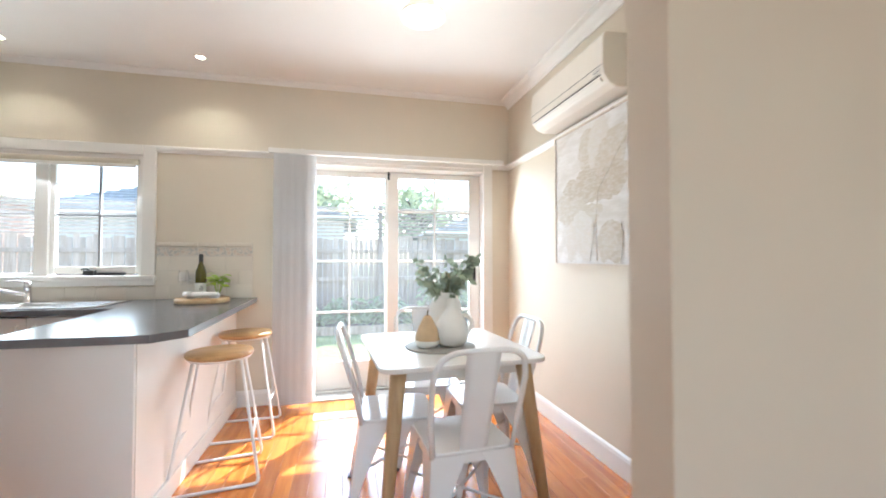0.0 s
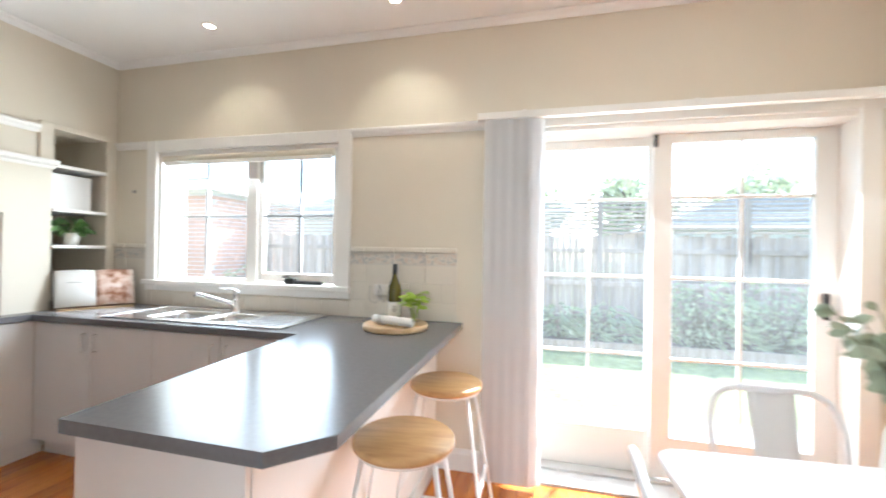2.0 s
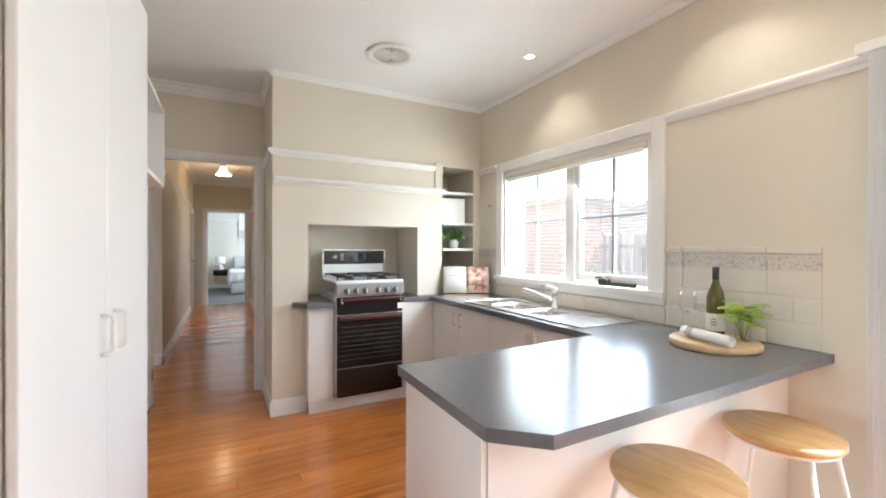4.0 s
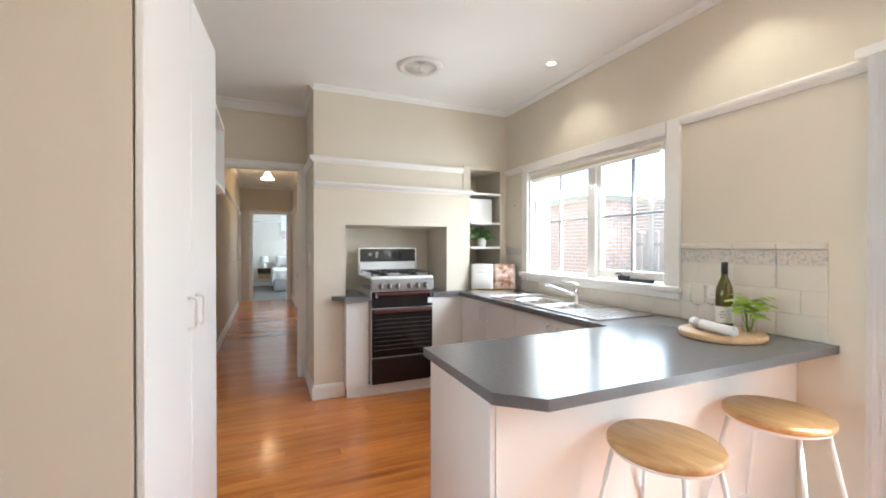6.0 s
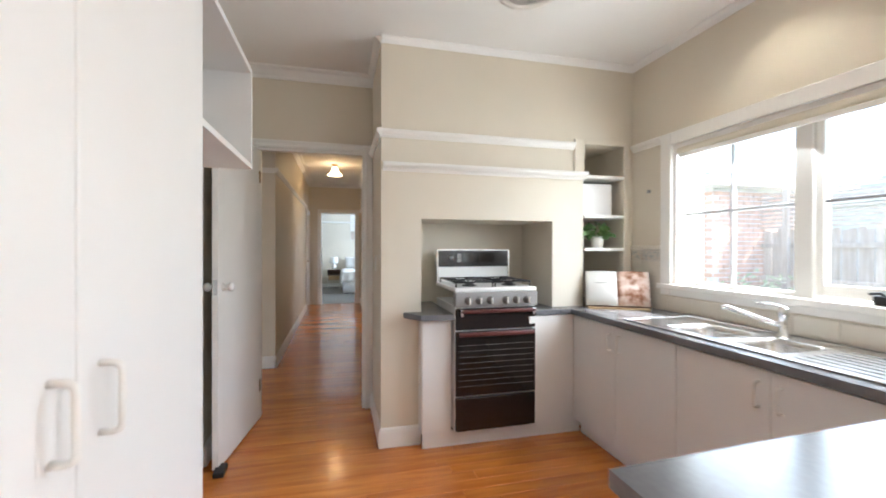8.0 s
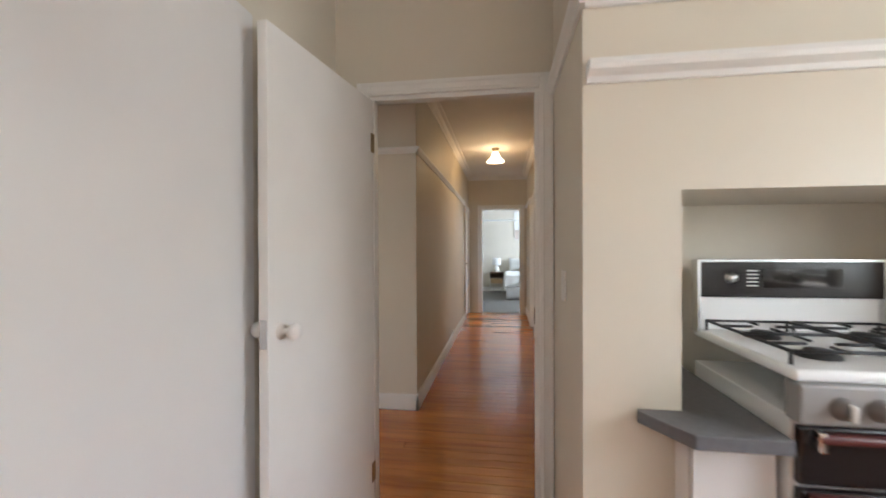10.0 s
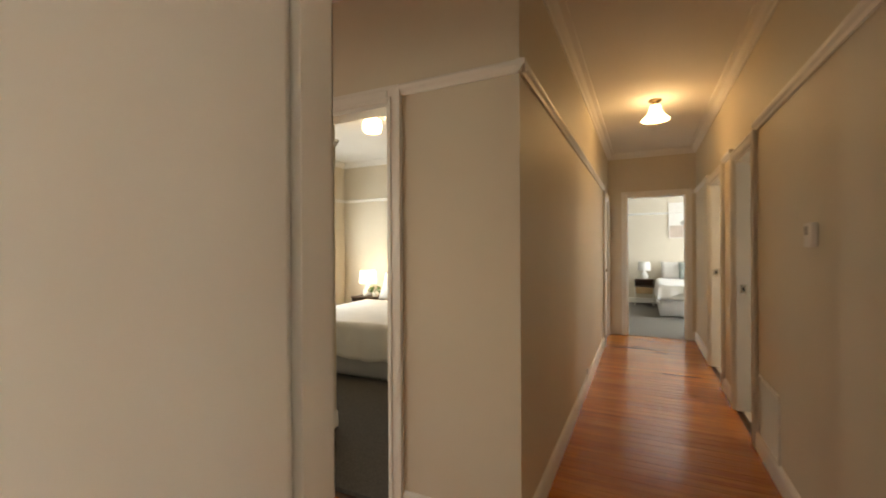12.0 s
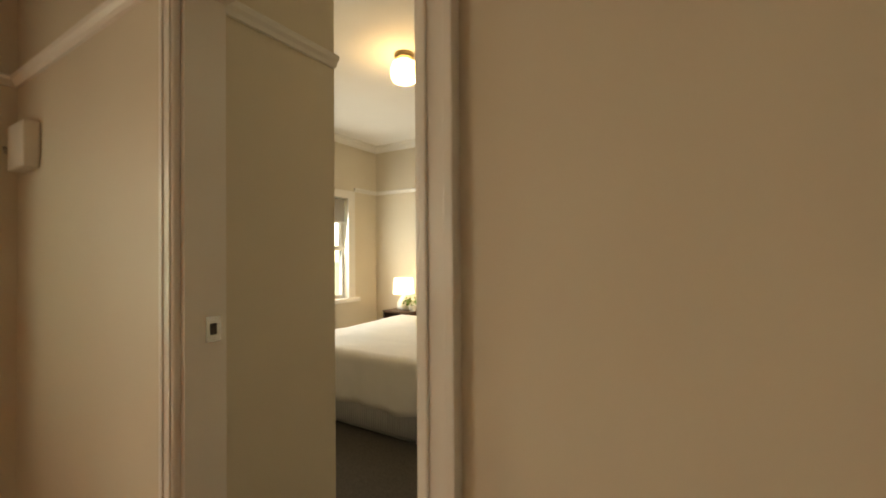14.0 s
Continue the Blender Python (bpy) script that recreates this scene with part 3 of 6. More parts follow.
for a, b, o in (((LX, -1.34), (LX, BD0 - 0.075), (1, 0)), ((LX, BD1 + 0.075), (LX, LY + 0.0163), (1, 0)), ((LX + 0.017, LY), (-9.345, LY), (0, 1)), ((EX, RY), (-8.935, RY), (0, -1)),
                ((-7.945, RY), (-7.535, RY), (0, -1)), ((-6.725, RY), (-3.95, RY), (0, -1)), ((EX, 2.837), (EX, RY), (1, 0)), ((LX, -1.34), (-4.775, -1.34), (0, 1)),
                ((-5.225, 0.10), (-5.80, 0.10), (0, 1)), ((-8.92, -2.37), (-5.3, -2.37), (0, 1)), ((-8.92, -2.37), (-8.92, 1.6), (1, 0)), ((-14.4, -0.5), (-14.4, 5.5), (1, 0)),
                ((XE, 1.60), (XE, NY), (-1, 0)), ((DX1 + 0.035, NY), (XE, NY), (0, -1)), ((-0.50, NY), (DX0 - 0.1, NY), (0, -1)), ((SX, 2.65), (SX, 2.91), (1, 0)), ((-3.728, 2.65), (SX + 0.0163, 2.65), (0, -1)),
                ((AX, 1.725), (XE, 1.725), (0, 1)), ((-3.75, 1.60), (-3.06, 1.60), (0, 1))):
    skirt(a, b, o)
for a, b, o in (((XE, 1.60), (XE, NY), (-1, 0)), ((SX, 2.65), (SX, 4.06), (1, 0)), ((-3.728, 2.65), (SX + 0.0325, 2.65), (0, -1))):
    rail(a, b, o)
for a, b, o in (((XE, 1.60), (XE, NY), (-1, 0)), ((-3.75, 1.60), (-0.60, 1.60), (0, 1)), ((-0.60, 1.725), (XE, 1.725), (0, 1)), ((-3.75, 1.60), (-3.75, 2.65), (1, 0))):
    cornice(a, b, o)
for a, b, o in (((LX, -1.34), (LX, LY), (1, 0)), ((LX, LY), (EX, LY), (0, 1)), ((-3.87, RY), (EX, RY), (0, -1)),
                ((EX, LY), (EX, RY), (1, 0)), ((LX, -1.34), (-3.87, -1.34), (0, 1)), ((-8.92, -2.37), (-5.3, -2.37), (0, 1)), ((-8.92, -2.37), (-8.92, 1.6), (1, 0)), ((-14.4, -0.5), (-14.4, 5.5), (1, 0))):
    cornice(a, b, o, [(d, z + HH - H) for d, z in CORNICE])
for a, b, o in (((SX, NY), (XE, NY), (0, -1)), ((SX, 2.65), (SX, NY), (1, 0)), ((-3.75, 2.65), (SX, 2.65), (0, -1))):
    cornice(a, b, o, SMALLCOVE)
for a, b, o in (((DX1 + 0.035, NY), (XE, NY), (0, -1)), ((WX1 + 0.09, NY), (DX0 - 0.1, NY), (0, -1)), ((-3.03, NY), (WX0 - 0.09, NY), (0, -1))):
    rail(a, b, o)
moulding("mantel_rail", (SX, 2.66), (SX, 4.15), (1, 0), [(-0.004, 1.815), (0.012, 1.815), (0.02, 1.83), (0.05, 1.84), (0.058, 1.852), (0.055, 1.868), (-0.004, 1.872)], WHITE, "white painted mantel moulding on the chimney breast")

# alcove shelves
structure("alcove_frame", boxes((SX - 0.001, SX + 0.018, 4.06, KA, 1.87, 2.115), (SX - 0.001, SX + 0.018, KA, 4.50, 2.08, 2.115), (SX - 0.03, SX + 0.014, KB - 0.003, KB + 0.016, 0.88, 2.08), bevel=0.004), CREAM, "cream painted frame of the shelf alcove", "trim")
for z in (1.30, 1.545, 1.84):
    tagged(part("alcove_shelf", boxes((-3.555, SX + 0.016, KA + 0.002, KB - 0.004, z - 0.01, z + 0.012), bevel=0.003), WHITE), "white painted shelf board in the kitchen alcove", "shelf", "alcove shelves")
tagged(part("storage_box", boxes((-3.30, -3.10, KA + 0.01, KB - 0.06, 1.558, 1.80), bevel=0.004), LAMINATE), "plain white box on the alcove shelf", "box")

# ---- kitchen window and sliding door ----
def pane_grid(parent, x0, x1, z0, z1, y, cols, rows, bar=0.018, deep=0.026, mat=WHITE):
    """Glazing bars and single panes between x0, x1, z0, z1; cols and rows hold the inner bars' places."""
    for x in cols:
        part("glazing_bar", boxes((x - bar / 2, x + bar / 2, y - deep / 2, y + deep / 2, z0, z1), bevel=0.004), mat, parent)
    for z in rows:
        part("glazing_bar", boxes((x0, x1, y - deep / 2 - 0.002, y + deep / 2 + 0.002, z - bar / 2, z + bar / 2), bevel=0.004), mat, parent)
    xs, zs = [x0, *cols, x1], [z0, *rows, z1]
    for a, b in zip(xs, xs[1:]):
        for c, d2 in zip(zs, zs[1:]):
            g = part("pane", boxes((a, b, y - 0.002, y + 0.002, c, d2)), GLASS, parent)
            g.visible_shadow = False


def sash(name, x0, x1, z0, z1, y, w, deep, cols, rows, parent, low=None, top=None, mat=WHITE, barmat=WHITE):
    low, top = low or w, top or w
    f = part(name, boxes((x0, x0 + w, y - deep / 2, y + deep / 2, z0, z1), (x1 - w, x1, y - deep / 2, y + deep / 2, z0, z1), (x0 + w, x1 - w, y - deep / 2, y + deep / 2, z0, z0 + low), (x0 + w, x1 - w, y - deep / 2, y + deep / 2, z1 - top, z1), bevel=0.004), mat, parent)
    pane_grid(f, x0 + w, x1 - w, z0 + low, z1 - top, y, cols, rows, mat=barmat)
    return f


win = tagged(thing("window_1", "white timber kitchen window, one fixed and one awning sash", "window"), kind="structure")
part("window_frame", boxes((WX0 - 0.09, WX0, NY - 0.024, NY + 0.002, 0.993, 2.088), (WX1, WX1 + 0.09, NY - 0.024, NY + 0.002, 0.993, 2.088), (WX0, WX1, NY - 0.024, NY + 0.002, WZ1, 2.088), (WX0, WX1, NY - 0.02, NY + 0.002, 0.993, WZ0), bevel=0.005), WHITE, win)
part("window_sill", boxes((WX0 - 0.1, WX1 + 0.1, NY - 0.05, NY + 0.1, WZ0 - 0.03, WZ0 + 0.006), bevel=0.006), WHITE, win)
part("lining", boxes((WX0, WX0 + 0.03, NY, NY + 0.218, WZ0 + 0.006, WZ1), (WX1 - 0.03, WX1, NY, NY + 0.218, WZ0 + 0.006, WZ1), (WX0 + 0.03, WX1 - 0.03, NY, NY + 0.218, WZ1 - 0.03, WZ1), (-1.895, -1.815, NY + 0.02, NY + 0.12, WZ0, WZ1 - 0.03)), WHITE, win)
# White glazing bars; their backlit shade is put into these two greys.
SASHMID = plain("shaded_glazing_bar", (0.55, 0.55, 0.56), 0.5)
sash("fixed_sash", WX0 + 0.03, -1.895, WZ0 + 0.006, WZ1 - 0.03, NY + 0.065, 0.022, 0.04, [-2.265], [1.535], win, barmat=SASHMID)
SASHDARK = plain("dark_shaded_glazing_bar", (0.30, 0.30, 0.31), 0.5)
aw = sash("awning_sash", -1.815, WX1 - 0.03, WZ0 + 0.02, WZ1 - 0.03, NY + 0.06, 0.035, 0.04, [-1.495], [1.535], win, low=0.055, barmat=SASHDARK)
part("winder", boxes((-1.56, -1.30, NY + 0.005, NY + 0.035, WZ0 + 0.008, WZ0 + 0.03), (-1.57, -1.50, NY - 0.01, NY + 0.035, WZ0 + 0.008, WZ0 + 0.048), bevel=0.005), BLACK, win, "dark metal window winder on the sill")
part("winder_handle", tube([(-1.535, NY + 0.01, WZ0 + 0.04), (-1.54, NY - 0.01, WZ0 + 0.06), (-1.57, NY - 0.03, WZ0 + 0.055)], 0.006), BLACK, win)

blind = thing("roller_blind", "cream roller blind rolled up under the window head", "blind")
part("tube", boxes((WX0 + 0.03, WX1 - 0.035, NY - 0.015, NY + 0.035, WZ1 - 0.075, WZ1 - 0.028), bevel=0.018, seg=3), ROLLER, blind)
part("fabric", boxes((WX0 + 0.06, WX1 - 0.05, NY - 0.010, NY - 0.006, 1.93, WZ1 - 0.06)), ROLLER, blind)
part("bottom_bar", boxes((WX0 + 0.06, WX1 - 0.05, NY - 0.016, NY - 0.002, 1.905, 1.932), bevel=0.004), WHITE, blind)

sl = tagged(thing("door_1", "white timber sliding door with small glass panes", "sliding door"), kind="structure")
part("door_frame", boxes((DX0 - 0.1, DX0, NY - 0.024, NY + 0.002, 0.001, 2.10), (DX1 - 0.055, DX1 + 0.035, NY - 0.024, NY + 0.002, 0.001, 2.10), (DX0, DX1 - 0.055, NY - 0.024, NY + 0.002, DZ1 - 0.01, 2.10), bevel=0.005), WHITE, sl)
part("lining", boxes((DX0, DX0 + 0.03, NY, NY + 0.3, 0, DZ1), (DX1 - 0.03, DX1, NY, NY + 0.3, 0, DZ1), (DX0 + 0.03, DX1 - 0.03, NY, NY + 0.3, DZ1 - 0.035, DZ1)), WHITE, sl)
part("threshold", boxes((DX0, DX1, NY - 0.03, NY + 0.33, -0.02, 0.014), (DX0, DX1, NY + 0.12, NY + 0.15, 0.014, 0.03), bevel=0.003), CONCRETE, sl, "pale sill and track of the sliding door")
R = [0.71, 1.175, 1.64]
lp = sash("fixed_panel", DX0 + 0.03, 0.80, 0.015, DZ1 - 0.035, NY + 0.255, 0.085, 0.04, [0.392], R, sl, low=0.25, top=0.05)
rp = sash("sliding_panel", 0.73, DX1 - 0.03, 0.03, DZ1 - 0.037, NY + 0.19, 0.105, 0.04, [1.182], R, sl, low=0.235, top=0.05)
part("top_bolt", boxes((0.732, 0.752, NY + 0.15, NY + 0.175, 1.93, 2.0), bevel=0.003), BLACK, rp, "dark metal bolt")
part("door_handle", boxes((1.555, 1.58, NY + 0.145, NY + 0.172, 0.98, 1.12), bevel=0.006), BLACK, rp, "black pull handle")

vb = thing("vertical_blind", "off-white vertical blind drawn to one side of the door", "blind")
part("track", boxes((-0.25, 1.76, 4.43, 4.475, 2.055, 2.095), bevel=0.004), WHITE, vb)
for i in range(17):
    x = -0.17 + i * 0.0160
    bm = boxes((-0.044, 0.044, -0.0008, 0.0008, 0.03, 2.05))
    bmesh.ops.transform(bm, matrix=pose(x, 4.45, 0, 0, 0, 32 + 6 * math.sin(i * 1.7)), verts=bm.verts[:])
    part("slat", bm, BLIND, vb)
for bx in (0.0, 0.85, 1.7):
    part("bracket", boxes((bx, bx + 0.02, 4.43, NY, 2.075, 2.10)), WHITE, vb)

# ---- kitchen cabinets ----
TOPZ, THICK = 0.882, 0.036
CB = TOPZ - THICK


def pull(parent, axis, x, y, z, out):
    """A small D handle, upright, standing off the front."""
    pts = [(0, 0, -0.05), (0, 0.028, -0.045), (0, 0.032, 0), (0, 0.028, 0.045), (0, 0, 0.05)]
    m = pose(x, y, z, 0, 0, out)
    part("handle", tube([m @ Vector(p) for p in rounded([(0, -0.002, -0.05), (0, 0.03, -0.05), (0, 0.03, 0.05), (0, -0.002, 0.05)], 0.018)], 0.0055, 8), PLASTIC, parent, "small white D handle")


for i in range(4):
    x0, x1 = -2.945 + i * 0.46, -2.945 + (i + 1) * 0.46
    c = thing("base_cabinet", "white laminate base cabinet under the grey worktop", "cabinet", group="cabinets along the window wall")
    part("body", boxes((x0 + 0.001, x1 - 0.001, 4.018, NY - 0.004, 0.10, 0.68 if i in (1, 2) else CB - 0.001)), LAMINATE, c)
    part("kickboard", boxes((x0, x1, 4.06, 4.075, 0.001, 0.099)), LAMINATE, c)
    dr = part("door", boxes((x0 + 0.002, x1 - 0.002, 3.999, 4.017, 0.105, CB - 0.012), bevel=0.002), LAMINATE, c)
    pull(dr, "x", x1 - 0.045 if i % 2 == 0 else x0 + 0.045, 4.0, 0.735, 180)
c = thing("cooker_side_cabinet", "white laminate filler cabinet beside the cooker", "cabinet", group="cabinets round the cooker")
part("body", boxes((-3.55, -2.962, 3.70, 3.886, 0.10, CB - 0.001), (SX, -2.962, 3.886, 3.998, 0.10, CB - 0.001)), LAMINATE, c)
part("front_panel", boxes((-2.96, -2.944, 3.70, 3.998, 0.10, CB - 0.006), bevel=0.002), LAMINATE, c)
part("kickboard", boxes((-2.975, -2.96, 2.91, 4.06, 0.001, 0.099)), LAMINATE, c)
c = thing("cooker_side_cabinet", "narrow white laminate cabinet at the breast's edge", "cabinet", group="cabinets round the cooker")
part("body", boxes((-3.55, -2.962, 2.922, 3.10, 0.10, CB - 0.001)), LAMINATE, c)
part("front_panel", boxes((-2.96, -2.944, 2.905, 3.10, 0.10, CB - 0.006), bevel=0.002), LAMINATE, c)

pen = thing("peninsula_cabinet", "white laminate peninsula cabinet with plain end panels", "cabinet")
part("body", boxes((-1.0, -0.52, 2.935, NY - 0.004, 0.10, CB - 0.001)), LAMINATE, pen)
part("end_panel", boxes((-1.01, -0.505, 2.917, 2.935, 0.001, CB - 0.001), bevel=0.001), LAMINATE, pen)
part("back_panel", boxes((-0.519, -0.502, 2.937, NY - 0.003, 0.001, CB - 0.001), bevel=0.001), WHITE, pen)
part("kickboard", boxes((-0.501, -0.487, 2.937, NY - 0.003, 0.001, 0.10), bevel=0.003), WHITE, pen)

wt = thing("worktop", "grey speckled laminate worktop with a cut-off corner", "worktop")
BX0, BX1, BY0, BY1 = -2.24, -1.58, 4.085, 4.415
back = NY - 0.003
part("main_top", prism([(BX1, 3.97), (-1.075, 3.97), (-1.03, 2.892), (-0.437, 2.885), (-0.328, 3.005), (-0.345, back), (BX1, back)], CB, TOPZ), WORKTOP, wt)
part("sink_run", boxes((BX0, BX1, 3.97, BY0, CB, TOPZ), (BX0, BX1, BY1, back, CB, TOPZ)), WORKTOP, wt)
part("corner_top", prism([(SX + 0.001, 3.889), (-2.925, 3.889), (-2.925, 3.97), (BX0, 3.97), (BX0, back), (SX + 0.001, back)], CB, TOPZ), WORKTOP, wt)
part("cooker_side_top", prism([(-3.555, 3.70), (-2.925, 3.70), (-2.925, 3.8885), (-3.555, 3.8855)], CB, TOPZ, bevel=0.003), WORKTOP, wt)
part("alcove_top", boxes((-3.555, SX, KA + 0.002, KB - 0.002, CB, TOPZ)), WORKTOP, wt)
wt2 = thing("small_worktop", "small grey laminate worktop beside the cooker", "worktop")
part("top", prism([(-3.555, 3.105), (-3.555, 2.921), (SX + 0.001, 2.921), (SX + 0.001, 2.80), (-3.03, 2.795), (-2.88, 2.885), (-2.88, 3.105)], CB, TOPZ, bevel=0.003), WORKTOP, wt2)
part("support", boxes((SX + 0.001, -2.962, 2.90, 2.921, 0.10, CB)), LAMINATE, wt2)

# sink set into the worktop
sk = thing("sink", "stainless steel double-bowl sink with draining board", "sink", (0, 0, TOPZ))
part("rim", boxes((-2.45, -2.22, 4.04, 4.50, 0.0005, 0.006), (-1.60, -1.22, 4.04, 4.50, 0.0005, 0.006), (-2.22, -1.60, 4.04, 4.11, 0.0005, 0.006), (-2.22, -1.60, 4.39, 4.50, 0.0005, 0.006), (-1.90, -1.86, 4.11, 4.39, 0.0005, 0.006)), STEEL, sk)
part("rim_edge", tube([(-2.45, 4.04, 0.005), (-1.22, 4.04, 0.005), (-1.22, 4.50, 0.005), (-2.45, 4.50, 0.005)], 0.004, 8, True), CHROME, sk)


def bowl(x0, x1, deep):
    cx, cy, hx, hy = (x0 + x1) / 2, 4.25, (x1 - x0) / 2, 0.14
    bm = bmesh.new()
    rings = []
    for inset, z, r in ((0.0, 0.006, 0.004), (0.006, 0.004, 0.06), (0.010, -0.02, 0.06), (0.018, -deep + 0.03, 0.06), (0.035, -deep + 0.008, 0.05), (0.06, -deep, 0.04)):
        rings.append([bm.verts.new((x, y, z)) for x, y in [(cx + sx * (hx - inset - r) + r * math.cos(math.pi / 2 * (q + j / 5)), cy + sy * (hy - inset - r) + r * math.sin(math.pi / 2 * (q + j / 5))) for q, (sx, sy) in enumerate(((1, 1), (-1, 1), (-1, -1), (1, -1))) for j in range(6)]])
    for a, b in zip(rings, rings[1:]):
        for j in range(24):
            f = bm.faces.new((a[j], a[(j + 1) % 24], b[(j + 1) % 24], b[j]))
            f.smooth = True
    bm.faces.new(rings[-1])
    bmesh.ops.recalc_face_normals(bm, faces=bm.faces[:])
    p = part("bowl", bm, STEEL, sk, "steel sink bowl")
    part("drain", lathe([(0.0, 0.004), (0.03, 0.004), (0.036, 0.0005)], 20, (cx, cy, -deep)), CHROME, p)


bowl(-2.22, -1.90, 0.15)
bowl(-1.86, -1.60, 0.12)
for i in range(7):
    part("drainer_rib", boxes((-1.55, -1.27, 4.10 + i * 0.05, 4.106 + i * 0.05, 0.006, 0.009), bevel=0.001), STEEL, sk)
tap = thing("tap", "chrome mixer tap with long swivel spout", "tap", (-1.82, 4.41, TOPZ + 0.0062))
part("base", lathe([(0.0, 0), (0.027, 0), (0.027, 0.012), (0.02, 0.02), (0.02, 0.10), (0.022, 0.105), (0.022, 0.135), (0.016, 0.15), (0.0, 0.152)], 24), CHROME, tap)
part("spout", tube(rounded([(0, -0.01, 0.06), (-0.05, -0.04, 0.075), (-0.20, -0.11, 0.125), (-0.215, -0.118, 0.115)], 0.02), [0.012] * 10 + [0.011] * 2), CHROME, tap)
part("lever", tube([(0, 0, 0.145), (-0.03, -0.02, 0.155), (-0.09, -0.05, 0.158)], [0.008, 0.007, 0.005]), CHROME, tap)

# ---- cooker ----
ck = thing("cooker", "old freestanding gas cooker, brown front and white hob", "cooker")
Y0, Y1, FX, BX = 3.112, 3.68, -2.90, -3.42
part("body", boxes((BX, FX - 0.012, Y0, Y1, 0.115, 0.93), bevel=0.004), ENAMEL, ck)
part("plinth", boxes((BX + 0.05, FX - 0.03, Y0 + 0.02, Y1 - 0.02, 0.10, 0.116)), BLACK, ck)
part("drawer", boxes((FX - 0.012, FX + 0.012, Y0 + 0.004, Y1 - 0.004, 0.12, 0.335), bevel=0.006), BROWN, ck)
od = part("oven_door", boxes((FX - 0.012, FX + 0.014, Y0 + 0.004, Y1 - 0.004, 0.345, 0.765), bevel=0.006), BROWN, ck)
part("window_glass", boxes((FX + 0.0145, FX + 0.0175, Y0 + 0.03, Y1 - 0.03, 0.375, 0.715), bevel=0.001), DARKGLASS, od)
for i in range(8):
    z = 0.41 + i * 0.038
    part("trim_line", boxes((FX + 0.0178, FX + 0.0192, Y0 + 0.02, Y1 - 0.02, z, z + 0.0014)), GREYTRIM, od, "thin metal line")
part("handle", boxes((FX + 0.012, FX + 0.045, Y0 + 0.02, Y1 - 0.02, 0.735, 0.762), bevel=0.008), MAROON, od, "maroon bar handle")
gd = part("grill_door", boxes((FX - 0.012, FX + 0.012, Y0 + 0.004, Y1 - 0.004, 0.775, 0.915), bevel=0.006), BROWN, ck)
part("handle", boxes((FX + 0.012, FX + 0.04, Y0 + 0.03, Y1 - 0.01, 0.885, 0.908), bevel=0.008), MAROON, gd, "maroon bar handle")
for y in (Y0 + 0.03, Y1 - 0.035):
    part("handle_bracket", boxes((FX + 0.006, FX + 0.038, y, y + 0.018, 0.865, 0.912), bevel=0.003), CHROME, gd)
part("sticker", boxes((FX + 0.0122, FX + 0.0135, Y1 - 0.05, Y1 - 0.005, 0.80, 0.85)), LABEL, gd, "torn white paper sticker")
cp = part("control_panel", prism([(FX - 0.03, Y0 - 0.004), (FX + 0.028, Y0 - 0.004), (FX + 0.028, Y1 + 0.004), (FX - 0.03, Y1 + 0.004)], 0.925, 1.02, bevel=0.006), GREYTRIM, ck, "grey control strip")
for y in (3.195, 3.27, 3.345, 3.455, 3.53, 3.605):
    bm = lathe([(0.0, 0.03), (0.012, 0.03), (0.02, 0.024), (0.022, 0.006), (0.027, 0.004), (0.027, 0.0)], 22)
    bmesh.ops.transform(bm, matrix=pose(FX + 0.028, y, 0.968, 0, 90, 0), verts=bm.verts[:])
    kn = part("knob", bm, plain("knob_grey", (0.16, 0.15, 0.145), 0.35), cp)
    part("grip", boxes((FX + 0.05, FX + 0.068, y - 0.005, y + 0.005, 0.95, 0.987), bevel=0.003), PLASTIC, kn, "pale grip bar")
part("hob", boxes((BX, FX + 0.012, Y0 - 0.006, Y1 + 0.006, 1.02, 1.05), bevel=0.012, seg=3), ENAMEL, ck, "white enamel hob")
sb = part("splashback", boxes((BX, BX + 0.03, Y0 - 0.002, Y1 + 0.002, 1.045, 1.17), bevel=0.006), ENAMEL, ck)
fp = part("fascia", boxes((BX + 0.0, BX + 0.045, Y0 - 0.002, Y1 + 0.002, 1.165, 1.292), bevel=0.006), BROWN, ck, "dark clock panel in a steel edge")
part("edge", boxes((BX - 0.002, BX + 0.048, Y0 - 0.01, Y0, 1.04, 1.296), (BX - 0.002, BX + 0.048, Y1, Y1 + 0.01, 1.04, 1.296), (BX - 0.002, BX + 0.048, Y0, Y1, 1.29, 1.298)), STEEL, fp)
bm = lathe([(0, 0.018), (0.016, 0.016), (0.018, 0.004), (0.022, 0.0)], 20)
bmesh.ops.transform(bm, matrix=pose(BX + 0.046, Y0 + 0.10, 1.235, 0, 90, 0), verts=bm.verts[:])
part("timer_knob", bm, STEEL, fp)
part("timer_window", boxes((BX + 0.046, BX + 0.0475, Y0 + 0.20, Y1 - 0.12, 1.20, 1.265)), DARKGLASS, fp)
for i in range(5):
    part("marking", boxes((BX + 0.046, BX + 0.0472, Y0 + 0.15, Y0 + 0.185, 1.205 + i * 0.013, 1.209 + i * 0.013)), PLASTIC, fp)
for bx in (-3.27, -3.03):
    for by in (3.25, 3.54):
        part("burner", lathe([(0.0, 0.022), (0.03, 0.02), (0.034, 0.01), (0.05, 0.006), (0.052, 0.0)], 24, (bx, by, 1.05)), BLACK, ck, "black gas burner")
